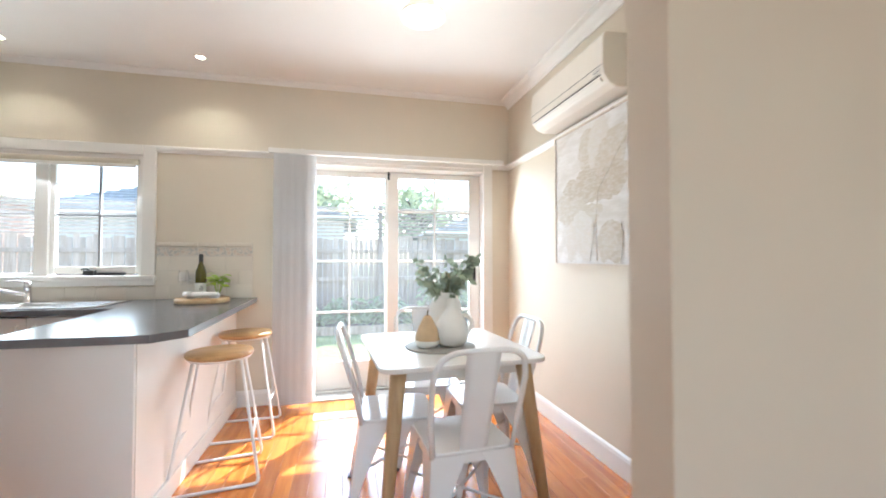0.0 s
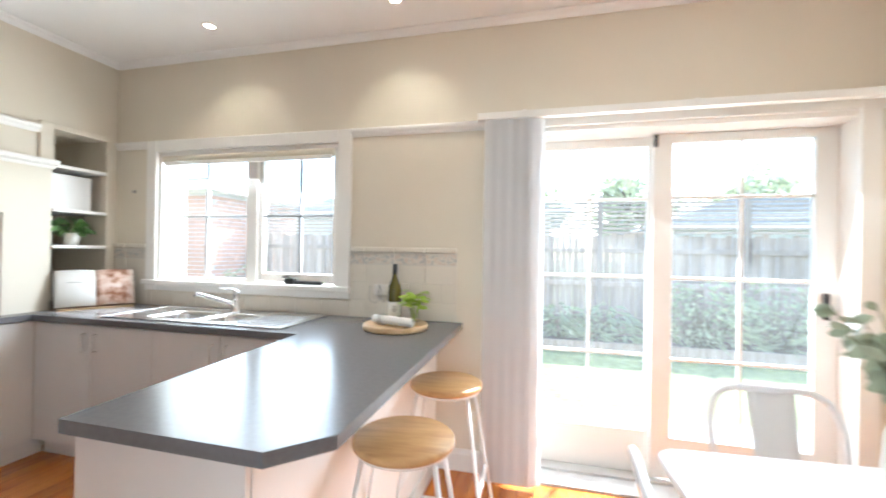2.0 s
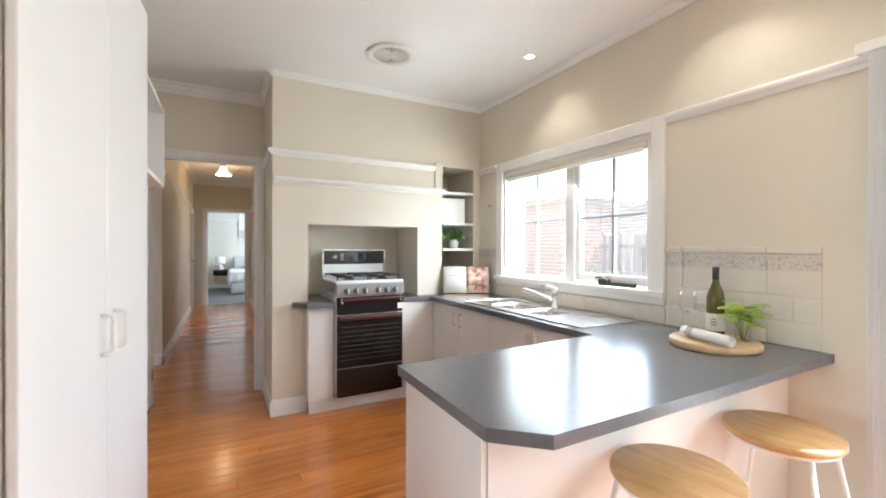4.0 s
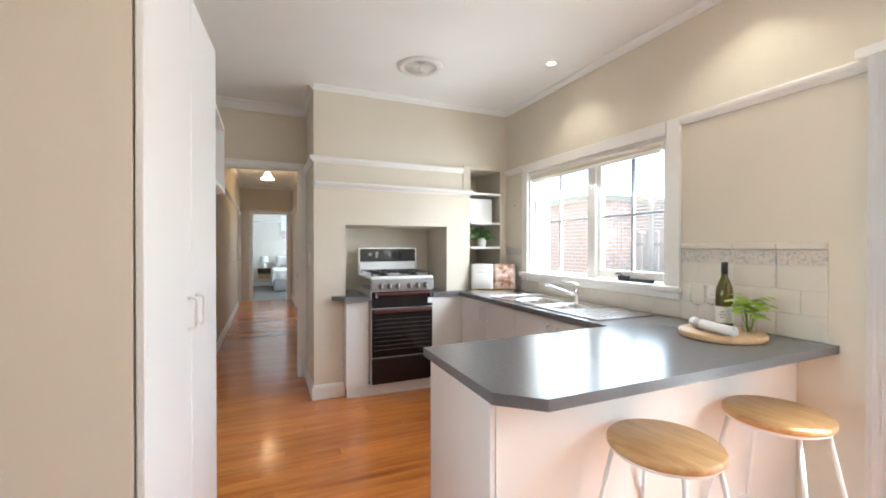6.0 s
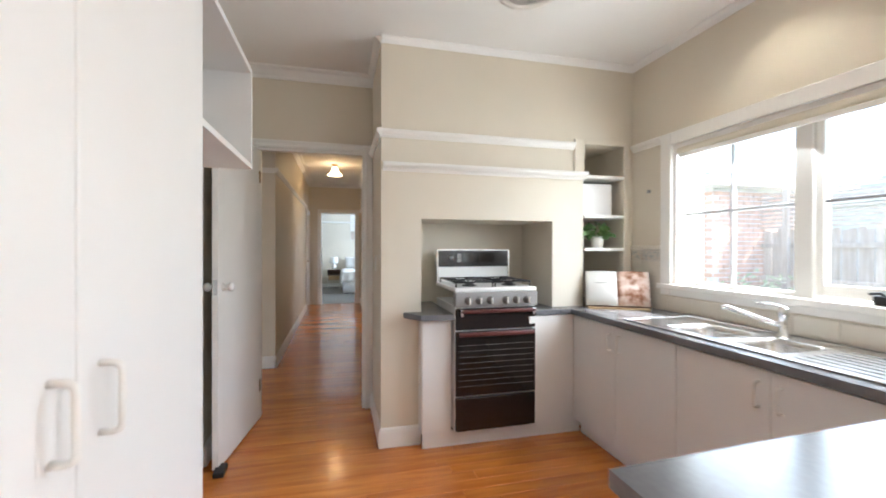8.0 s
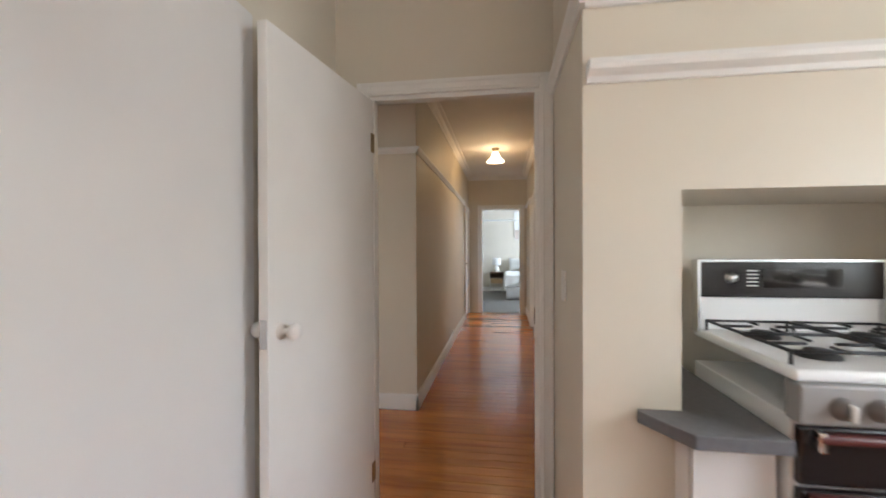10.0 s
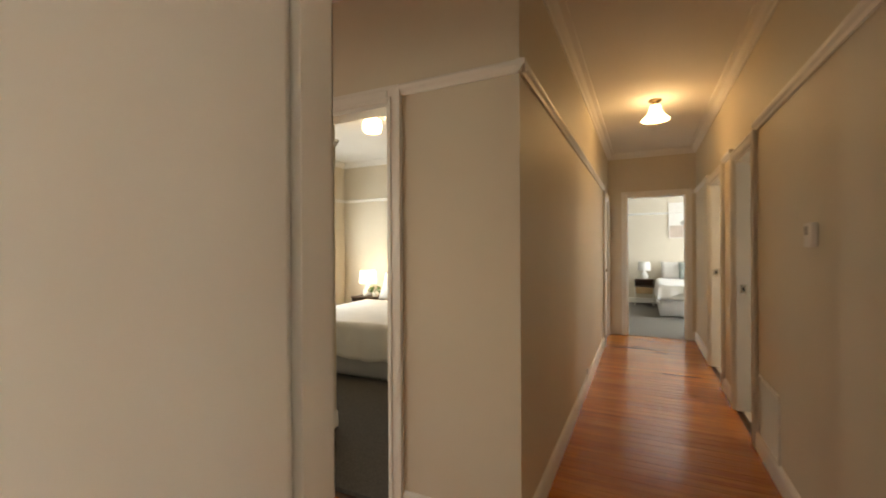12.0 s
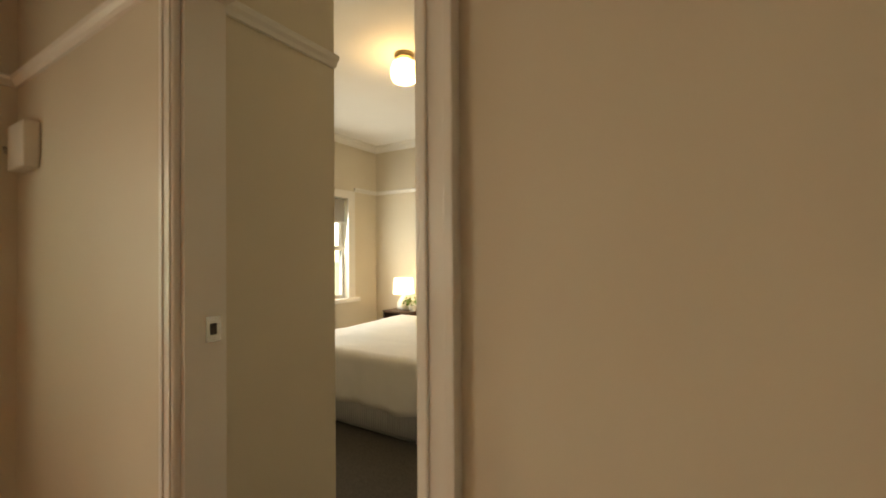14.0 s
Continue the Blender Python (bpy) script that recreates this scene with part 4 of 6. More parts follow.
for by0, by1 in ((3.13, 3.385), (3.405, 3.66)):
    bm = bmesh.new()
    zt = 1.083
    tube([(-3.37, by0, zt), (-3.37, by1, zt), (-2.94, by1, zt), (-2.94, by0, zt)], 0.005, 6, True, bm)
    tube([(-3.155, by0, zt), (-3.155, by1, zt)], 0.005, 6, bm=bm)
    cy = (by0 + by1) / 2
    for bx in (-3.27, -3.03):
        for sx, sy in ((1, 0), (-1, 0), (0, 1), (0, -1)):
            tube([(bx + 0.035 * sx, cy + 0.035 * sy, zt), (bx + (0.1 if sx else 0) * sx, cy + 0.125 * sy, zt)], 0.0045, 6, bm=bm)
    for px in (-3.37, -2.94):
        for py in (by0, by1):
            tube([(px, py, zt), (px, py, 1.05)], 0.005, 6, bm=bm)
    part("trivet", bm, BLACK, ck, "black wire trivet")

# ---- tall cupboard, overhead box and the hall door leaf ----
tc = thing("tall_cupboard", "tall white laminate pantry cupboard with two doors", "cupboard", (-0.57, 2.015, 0), -4.5)
part("body", boxes((-0.825, 0, -0.335, -0.022, 0.08, 2.15), bevel=0.001), LAMINATE, tc)
part("side_panel", boxes((0.0005, 0.018, -0.335, -0.024, 0.001, 2.15)), CREAM, tc, "cream end panel")
part("kickboard", boxes((-0.825, 0, -0.09, -0.07, 0.001, 0.079)), LAMINATE, tc)
for x0, x1, hx in ((-0.4115, 0.017, -0.365), (-0.825, -0.4145, -0.46)):
    dr = part("door", boxes((x0, x1, -0.019, 0, 0.09, 2.15), bevel=0.004), LAMINATE, tc)
    pull(dr, "x", hx, -0.001, 1.095, 0)
ob_ = thing("overhead_shelf_box", "open white laminate box over the fridge space", "shelf")
part("bottom", boxes((-2.04, -1.42, 1.602, 2.058, 1.612, 1.63)), LAMINATE, ob_)
part("top", boxes((-2.04, -1.42, 1.602, 2.058, 1.975, 1.993)), LAMINATE, ob_)
part("side", boxes((-2.058, -2.0405, 1.602, 2.058, 1.612, 1.993)), LAMINATE, ob_)
part("side", boxes((-1.4195, -1.405, 1.602, 2.045, 1.612, 1.993)), LAMINATE, ob_)
structure("fridge_space_lining", boxes((-3.06, -1.36, 1.599, 1.6015, 0.001, 2.115)), LAMINATE, "plain white lining of the empty fridge space", "panel")

leaf = thing("door_leaf", "white flush door standing open, round knobs", "door", (-3.722, 1.80, 0), -7.5)
part("leaf", boxes((0, 0.75, -0.036, 0, 0.012, 2.05), bevel=0.002), WHITE, leaf)
for s in (1, -1):
    bm = lathe([(0.026, 0.0), (0.026, 0.004), (0.011, 0.006), (0.010, 0.03), (0.022, 0.036), (0.028, 0.05), (0.022, 0.064), (0.0, 0.068)], 24)
    bmesh.ops.transform(bm, matrix=pose(0.69, 0.0 if s > 0 else -0.036, 1.075, -90 * s, 0, 0), verts=bm.verts[:])
    part("knob", bm, CERAMIC, leaf, "round white door knob")
part("latch_plate", boxes((0.7502, 0.752, -0.03, -0.006, 1.03, 1.12)), STEEL, leaf)
for z in (0.22, 1.8):
    part("hinge", boxes((-0.004, 0.03, 0.0005, 0.004, z, z + 0.09)), BRASS, leaf)
tagged(part("door_wedge", prism([(-3.03, 1.68), (-2.90, 1.69), (-2.90, 1.75), (-3.03, 1.74)], 0.001, 0.03, bevel=0.006), BLACK), "black rubber wedge under the open door", "door stop")


def strike(m):
    ob = tagged(part("strike_plate", boxes((-0.0005, 0.002, -0.022, 0.022, -0.038, 0.038), bevel=0.0006), STEEL), "small steel strike plate on the door jamb", "door hardware")
    part("latch_hole", boxes((0.0021, 0.0026, -0.010, 0.010, -0.017, 0.017)), BLACK, ob)
    ob.matrix_world = m
    return ob


strike(pose(-3.78, HY1 - 0.019, 1.02, 0, 0, -90))
strike(pose(LX - 0.08, BD0 + 0.0185, 1.09, 0, 0, 90))
strike(pose(-7.441, RY + 0.05, 1.0, 0, 0, 0))
strike(pose(-8.841, RY + 0.05, 1.06, 0, 0, 0))
# closed hall door, and the entry door with its leadlight
def door_knob(x, y, parent):
    bm = lathe([(0.026, 0.0), (0.026, 0.004), (0.011, 0.006), (0.010, 0.03), (0.026, 0.045), (0.0, 0.062)], 20)
    bmesh.ops.transform(bm, matrix=pose(x, y, 1.03, -90, 0, 0), verts=bm.verts[:])
    part("door_handle", bm, BRASS, parent)


dl = structure("door_2", boxes((-10.10, -9.44, LY - 0.05, LY - 0.014, 0.012, 2.03), bevel=0.002), WHITE, "white painted flush door, closed", "door")
door_knob(-9.50, LY - 0.013, dl)
D0, D1, G0, G1, YB, YF = -4.68, -3.94, -4.54, -4.08, -1.39, -1.354
fd = structure("door_3", boxes((D0, G0, YB, YF, 0.012, 2.07), (G1, D1, YB, YF, 0.012, 2.07), (G0, G1, YB, YF, 1.90, 2.07), (G0, G1, YB, YF, 0.62, 0.77), (G0, G1, YB, YF, 0.012, 0.13), (G0, G1, YB, YF - 0.012, 0.13, 0.62)), WHITE, "white panelled entry door with a leadlight window, closed", "door")
part("panel", boxes((G0 + 0.05, G1 - 0.05, YF - 0.0125, YF - 0.003, 0.18, 0.57), bevel=0.008), WHITE, fd)
part("glazing_bead", boxes((G0 - 0.018, G0 + 0.006, YF - 0.002, YF + 0.008, 0.752, 1.918), (G1 - 0.006, G1 + 0.018, YF - 0.002, YF + 0.008, 0.752, 1.918), (G0 + 0.006, G1 - 0.006, YF - 0.002, YF + 0.008, 1.894, 1.918), (G0 + 0.006, G1 - 0.006, YF - 0.002, YF + 0.008, 0.752, 0.776), bevel=0.004), WHITE, fd)
MAUVE, SEA = glass_mat("mauve_leadlight_glass", (0.42, 0.30, 0.38), thin=True, film=0.08), glass_mat("pale_green_leadlight_glass", (0.62, 0.74, 0.68), thin=True, film=0.08)
LEAD = plain("lead_came", (0.05, 0.05, 0.055), 0.5, relief=0.1)
cols, rows = [G0, G0 + 0.035, (G0 + G1) / 2, G1 - 0.035, G1], [0.77, 0.80] + [0.80 + 0.178 * k for k in range(1, 6)] + [1.87, 1.90]
for i, (xa, xb) in enumerate(zip(cols, cols[1:])):
    for za, zb in zip(rows, rows[1:]):
        g = part("pane", boxes((xa, xb, YF - 0.02, YF - 0.016, za, zb)), MAUVE if i in (0, 3) else SEA, fd)
        g.visible_shadow = False
for x in cols[1:-1]:
    part("came", boxes((x - 0.003, x + 0.003, YF - 0.022, YF - 0.013, 0.77, 1.90), bevel=0.001), LEAD, fd)
for z in rows[1:-1]:
    part("came", boxes((G0, G1, YF - 0.0225, YF - 0.0125, z - 0.003, z + 0.003), bevel=0.001), LEAD, fd)
door_knob(-4.0, YF + 0.001, fd)
for z in (0.22, 1.0, 1.75):
    part("hinge", boxes((-4.699, -4.688, -1.3535, -1.346, z, z + 0.09)), BRASS, fd)

# ---- dining corner ----
def rounded_rect(cx, cy, hx, hy, r, n=7):
    out = []
    for q, (sx, sy) in enumerate(((1, 1), (-1, 1), (-1, -1), (1, -1))):
        for j in range(n):
            a = math.pi / 2 * (q + j / (n - 1))
            out.append((cx + sx * (hx - r) + r * math.cos(a), cy + sy * (hy - r) + r * math.sin(a)))
    return out


TX, TY = 0.87, 3.07
TABLEWHITE = plain("white_lacquer_tabletop", (0.81, 0.81, 0.80), 0.22, vary=0.012, scale=3, relief=0.01)
tb = thing("dining_table", "square white dining table on splayed oak legs", "table", (TX, TY, 0), 4)
part("tabletop", prism(rounded_rect(0, 0, 0.395, 0.425, 0.07), 0.722, 0.745, bevel=0.006, seg=3), TABLEWHITE, tb)
part("apron", boxes((-0.31, 0.31, -0.31, -0.29, 0.655, 0.721), (-0.31, 0.31, 0.29, 0.31, 0.655, 0.721), (-0.31, -0.29, -0.29, 0.29, 0.655, 0.721), (0.29, 0.31, -0.29, 0.29, 0.655, 0.721)), TABLEWHITE, tb)
for sx in (1, -1):
    for sy in (1, -1):
        bm = bmesh.new()
        rings = []
        for k in range(6):
            s = k / 5
            cx, cy, z = sx * (0.30 + 0.08 * s), sy * (0.325 + 0.085 * s), 0.7215 * (1 - s) + 0.001
            h = 0.034 - 0.013 * s
            rings.append([bm.verts.new((cx + x, cy + y, z)) for x, y in rounded_rect(0, 0, h, h, h * 0.55, 3)])
        for a, b in zip(rings, rings[1:]):
            for j in range(len(a)):
                f = bm.faces.new((a[j], a[(j + 1) % len(a)], b[(j + 1) % len(b)], b[j]))
                f.smooth = True
        bm.faces.new(rings[0][::-1])
        bm.faces.new(rings[-1])
        bmesh.ops.recalc_face_normals(bm, faces=bm.faces[:])
        part("leg", bm, OAK, tb, "tapered oak leg")


def folded_leg(top, foot, wt, wf, inward):
    """A tapered sheet leg folded to an angle, its fold outwards; inward: the two ways along the sides."""
    bm = bmesh.new()
    rings = []
    for s in (0, 0.12, 0.3, 0.6, 1.0):
        c = Vector(top).lerp(Vector(foot), s)
        c -= Vector((inward[0], inward[1], 0)) * 0.0
        w = wt * (1 - s) ** 1.6 + wf
        u, v = Vector((inward[0], 0, 0)), Vector((0, inward[1], 0))
        t = 0.0035
        rings.append([bm.verts.new(p) for p in (c + u * w, c + u * 0.006 , c + (u + v) * 0.0012, c + v * 0.006, c + v * w, c + v * w + u * t, c + (u + v) * 0.009, c + u * w + v * t)])
    for a, b in zip(rings, rings[1:]):
        for j in range(8):
            f = bm.faces.new((a[j], a[(j + 1) % 8], b[(j + 1) % 8], b[j]))
    bm.faces.new(rings[0])
    bm.faces.new(rings[-1][::-1])
    bmesh.ops.recalc_face_normals(bm, faces=bm.faces[:])
    return bm


def metal_chair():
    """Seat centre at the origin, the back towards -y."""
    ch = thing("dining_chair", "glossy white pressed-metal cafe chair at the dining table", "chair", group="chairs round the table")
    bm = prism(rounded_rect(0, 0, 0.178, 0.178, 0.055), 0.438, 0.452, bevel=0.005, seg=3)
    part("seat", bm, CHAIRWHITE, ch)
    part("seat_rim", prism(rounded_rect(0, 0, 0.172, 0.172, 0.05), 0.40, 0.4385), CHAIRWHITE, ch)
    for sx in (1, -1):
        for sy in (1, -1):
            part("leg", folded_leg((sx * 0.176, sy * 0.176, 0.437), (sx * 0.215, sy * (0.215 if sy > 0 else 0.235), 0.012), 0.12, 0.026, (-sx, -sy)), CHAIRWHITE, ch)
            part("foot", boxes((sx * 0.212 - 0.014, sx * 0.212 + 0.014, sy * (0.212 if sy > 0 else 0.232) - 0.014, sy * (0.212 if sy > 0 else 0.232) + 0.014, 0.0005, 0.014), bevel=0.002), SLOT, ch, "black rubber foot")
    for a, b in (((-0.19, -0.20, 0.21), (0.19, 0.195, 0.21)), ((0.19, -0.20, 0.215), (-0.19, 0.195, 0.215))):
        part("cross_brace", tube([a, b], 0.006, 8), CHAIRWHITE, ch)
    arch = [(-0.168, -0.165, 0.43), (-0.185, -0.20, 0.60), (-0.19, -0.25, 0.76), (-0.165, -0.275, 0.835), (-0.11, -0.283, 0.86), (0.11, -0.283, 0.86), (0.165, -0.275, 0.835), (0.19, -0.25, 0.76), (0.185, -0.20, 0.60), (0.168, -0.165, 0.43)]
    part("back_frame", tube(rounded(arch, 0.05, 4), 0.0115, 12), CHAIRWHITE, ch)
    bm = bmesh.new()
    rows = []
    for i in range(7):
        s = i / 6
        z, y = 0.452 + 0.402 * s, -0.165 - 0.118 * s
        w = 0.058 + 0.012 * s
        rows.append([bm.verts.new((x * w, y - 0.010 * (1 - x * x) + dy, z)) for dy in (0, -0.003) for x in (-1, -0.5, 0, 0.5, 1)])
    for a, b in zip(rows, rows[1:]):
        for o in (0, 5):
            for j in range(4):
                f = bm.faces.new((a[o + j], a[o + j + 1], b[o + j + 1], b[o + j]))
                f.smooth = True
        bm.faces.new((a[0], b[0], b[5], a[5]))
        bm.faces.new((a[4], a[9], b[9], b[4]))
    bmesh.ops.recalc_face_normals(bm, faces=bm.faces[:])
    part("back_splat", bm, CHAIRWHITE, ch)
    return ch


chair = metal_chair()
chair.matrix_world = pose(0.85, 2.66, 0, 0, 0, 4)
copy_thing(chair, pose(0.615, 3.04, 0, 0, 0, -93))
copy_thing(chair, pose(1.12, 3.125, 0, 0, 0, 90))
copy_thing(chair, pose(0.87, 3.48, 0, 0, 0, 178))

tagged(part("table_mat", lathe([(0, 0.0), (0.178, 0.0), (0.182, 0.003), (0.178, 0.006), (0.0, 0.006)], 48, (0.845, 3.017, 0.7455)), GREYPLATE), "round grey woven mat on the dining table", "placemat")
MZ = 0.7517
va = thing("vase", "tall white ceramic vase with eucalyptus branches", "vase", (0.905, 3.152, 0.752))
part("body", lathe([(0, 0), (0.075, 0), (0.088, 0.03), (0.092, 0.12), (0.088, 0.19), (0.075, 0.225), (0.068, 0.235), (0.076, 0.25), (0.08, 0.262), (0.072, 0.266), (0.062, 0.25), (0.06, 0.20), (0.0, 0.19)], 40), CERAMIC, va)
rnd = random.Random(5)


def leaf_blade(bm, p, way, length, width, droop=0.0, side=None):
    """One leaf: a bent, pointed or round blade of six faces."""
    way = Vector(way).normalized()
    side = (side or Vector((rnd.uniform(-1, 1), rnd.uniform(-1, 1), rnd.uniform(-0.4, 0.4)))).cross(way)
    side = side.normalized() if side.length > 1e-4 else way.orthogonal().normalized()
    up = side.cross(way)
    prev = None
    for s, w in ((0.0, 0.05), (0.25, 0.75), (0.55, 1.0), (0.82, 0.72), (1.0, 0.08)):
        c = Vector(p) + way * length * s - Vector((0, 0, droop * s * s * length))
        row = [bm.verts.new(c - side * width * w / 2 + up * width * 0.12 * w), bm.verts.new(c), bm.verts.new(c + side * width * w / 2 + up * width * 0.12 * w)]
        if prev:
            for j in (0, 1):
                f = bm.faces.new((prev[j], prev[j + 1], row[j + 1], row[j]))
                f.smooth = True
        prev = row


st, lv = bmesh.new(), bmesh.new()
for i in range(26):
    a = rnd.uniform(0, 2 * math.pi)
    r, h = rnd.uniform(0.04, 0.16), rnd.uniform(0.36, 0.47)
    if i < 4:
        r, h = rnd.uniform(0.17, 0.22), rnd.uniform(0.30, 0.36)
    pts = [Vector((0.02 * math.cos(a), 0.02 * math.sin(a), 0.195))]
    for k in range(1, 5):
        s = k / 4
        pts.append(Vector((r * math.cos(a) * s ** 1.4 + 0.02 * math.cos(a), r * math.sin(a) * s ** 1.4 + 0.02 * math.sin(a), 0.195 + (h - 0.195) * s)))
    tube(pts, [0.003, 0.0025, 0.002, 0.0015, 0.001], 5, bm=st)
    for k in range(12):
        s = rnd.uniform(0.35, 1.0) * 4
        j = min(3, int(s))
        p = pts[j].lerp(pts[j + 1], s - j)
        w = Vector((math.cos(a) + rnd.uniform(-1.3, 1.3), math.sin(a) + rnd.uniform(-1.3, 1.3), rnd.uniform(-0.5, 0.9)))
        leaf_blade(lv, p, w, rnd.uniform(0.032, 0.052), rnd.uniform(0.026, 0.042), 0.3)
part("stems", st, STEM, va, "thin brown branches")
part("leaves", lv, LEAF, va, "round grey-green eucalyptus leaves")

jg = thing("jug", "matt white ceramic bottle jug with a loop handle", "jug", (0.905, 3.007, MZ))
part("body", lathe([(0, 0), (0.055, 0), (0.078, 0.02), (0.088, 0.06), (0.082, 0.105), (0.06, 0.15), (0.034, 0.18), (0.024, 0.20), (0.023, 0.235), (0.028, 0.242), (0.02, 0.24), (0.018, 0.20), (0, 0.19)], 40), CERAMIC, jg)
part("handle", tube(rounded([(0.045, -0.012, 0.15), (0.078, -0.024, 0.158), (0.104, -0.034, 0.115), (0.075, -0.024, 0.065)], 0.035, 5), 0.012, 10), CERAMIC, jg)
pr = thing("pear_vase", "pear-shaped stoneware bud vase, beige over a white base", "vase", (0.774, 2.997, MZ))
part("base", lathe([(0, 0), (0.045, 0), (0.058, 0.012), (0.064, 0.035), (0.0, 0.036)], 36), CERAMIC, pr, "white glazed base")
part("body", lathe([(0.0638, 0.0362), (0.064, 0.04), (0.06, 0.065), (0.046, 0.10), (0.031, 0.13), (0.021, 0.15), (0.012, 0.16), (0.008, 0.158), (0.008, 0.12), (0.0, 0.12)], 36), STONEWARE, pr, "beige stoneware top")
part("stalk", tube([(0, 0, 0.12), (0.0, 0.0, 0.175), (0.004, 0, 0.185)], 0.004, 6), STEM, pr)


def bar_stool():
    stl = thing("bar_stool", "white steel rod bar stool with a round wooden seat", "stool", group="stools at the peninsula")
    part("seat", lathe([(0, 0.663), (0.165, 0.663), (0.172, 0.67), (0.172, 0.683), (0.166, 0.69), (0.0, 0.69)], 44), OAKTOP, stl, "round light oak seat")
    part("seat_ring", tube([(0.155 * math.cos(a), 0.155 * math.sin(a), 0.656) for a in [2 * math.pi * i / 32 for i in range(32)]], 0.0065, 8, True), STOOLWHITE, stl)
    for sy in (1, -1):
        part("sled_frame", tube(rounded([(-0.115, sy * 0.095, 0.657), (-0.215, sy * 0.185, 0.009), (0.215, sy * 0.185, 0.009), (0.115, sy * 0.095, 0.657)], 0.035, 5), 0.008, 10), STOOLWHITE, stl)
    for sx in (1, -1):
        part("foot_rail", tube([(sx * 0.178, -0.151, 0.235), (sx * 0.178, 0.151, 0.235)], 0.0075, 8), STOOLWHITE, stl)
    return stl


stool = bar_stool()
stool.matrix_world = pose(-0.318, 4.052, 0, 0, 0, 2)
copy_thing(stool, pose(-0.318, 3.45, 0, 0, 0, 8))

ac = thing("air_conditioner", "off-white wall-mounted split air conditioner", "air conditioner", (XE, 3.21, 2.105))
prof = [(0.0, 0.0), (-0.12, 0.0), (-0.165, 0.02), (-0.198, 0.06), (-0.205, 0.12), (-0.20, 0.265), (-0.185, 0.285), (0.0, 0.29)]
bm = prism([(x, z) for x, z in prof], -0.425, 0.425, bevel=0.006)
bmesh.ops.transform(bm, matrix=Matrix(((1, 0, 0, 0), (0, 0, 1, 0), (0, 1, 0, 0), (0, 0, 0, 1))), verts=bm.verts[:])
bmesh.ops.recalc_face_normals(bm, faces=bm.faces[:])
part("body", bm, ACWHITE, ac)
bm = boxes((-0.004, 0.004, -0.39, 0.39, -0.012, 0.012), bevel=0.002)
bmesh.ops.transform(bm, matrix=pose(-0.187, 0, 0.041, 0, -40, 0), verts=bm.verts[:])
part("louvre", bm, ACWHITE, ac)
bm = boxes((-0.003, 0.003, -0.395, 0.395, -0.003, 0.003))
bmesh.ops.transform(bm, matrix=pose(-0.199, 0, 0.062, 0, -40, 0), verts=bm.verts[:])
part("outlet_slot", bm, SLOT, ac, "dark air outlet slot")
part("seam", boxes((-0.2065, -0.204, -0.424, 0.424, 0.108, 0.111)), GREYTRIM, ac)
part("display", boxes((-0.207, -0.203, -0.40, -0.33, 0.075, 0.10), bevel=0.001), PLASTIC, ac)
for i in range(4):
    part("label_line", boxes((-0.2075, -0.2065, -0.395, -0.345, 0.079 + i * 0.005, 0.081 + i * 0.005)), GREYTRIM, ac)

pt = thing("painting", "pale grey botanical painting in a thin timber frame", "painting", (XE, 3.15, 1.61))
cv = part("canvas", boxes((-0.028, -0.006, -0.448, 0.448, -0.44, 0.44)), PAINTING, pt)
TONES = [streaked("petal_sand", (0.48, 0.43, 0.35)), streaked("petal_grey", (0.55, 0.505, 0.43)), streaked("petal_pale", (0.64, 0.61, 0.56))]


def petal(y, z, angle, length, width, tone, layer):
    """A flat brushed petal on the canvas, from its root at y, z."""
    bm = bmesh.new()
    u, v = Vector((0, math.cos(radians(angle)), math.sin(radians(angle)))), Vector((0, -math.sin(radians(angle)), math.cos(radians(angle))))
    prev = None
    for i in range(13):
        s = i / 12
        w = width * math.sin(math.pi * min(1, 0.06 + s * 0.9)) ** 0.8 * (0.45 + 0.75 * s)
        c = Vector((-0.0285 - 0.0004 * layer, y, z)) + u * length * s
        row = []
        for k in (-1, 1):
            p = c + v * w * k * (0.5 + 0.05 * math.sin(i * 2.3 + k))
            row.append(bm.verts.new((p.x, max(-0.446, min(0.446, p.y)), max(-0.438, min(0.438, p.z)))))
        if prev:
            bm.faces.new((prev[0], prev[1], row[1], row[0]))
        prev = row
    part("petal", bm, TONES[tone], cv)


for n_, (y, z, ang, l, w, tone) in enumerate(((-0.10, 0.02, 62, 0.42, 0.30, 1), (-0.02, 0.05, 100, 0.40, 0.26, 2), (0.02, 0.03, 140, 0.44, 0.28, 1), (0.05, -0.02, 165, 0.40, 0.24, 0), (-0.13, -0.02, 20, 0.34, 0.26, 0), (-0.10, -0.10, -20, 0.36, 0.24, 1),
                                     (0.26, -0.18, 95, 0.30, 0.26, 0), (0.30, -0.20, 140, 0.26, 0.22, 1), (0.22, -0.20, 50, 0.28, 0.22, 1), (0.26, -0.42, 100, 0.26, 0.20, 2), (0.05, -0.43, 70, 0.34, 0.30, 2), (-0.25, -0.43, 60, 0.26, 0.28, 0), (-0.10, -0.43, 110, 0.22, 0.22, 1))):
    petal(y, z, ang, l, w, tone, 1 + n_)
for y0, z0, y1, z1 in ((-0.06, 0.03, -0.04, -0.42), (0.26, -0.17, 0.25, -0.43), (-0.06, 0.0, -0.42, 0.35)):
    part("stroke", tube([(-0.0285, y0, z0), (-0.0285, (y0 + y1) / 2 + 0.02, (z0 + z1) / 2), (-0.0285, y1, z1)], 0.0035, 6), TONES[0], cv)
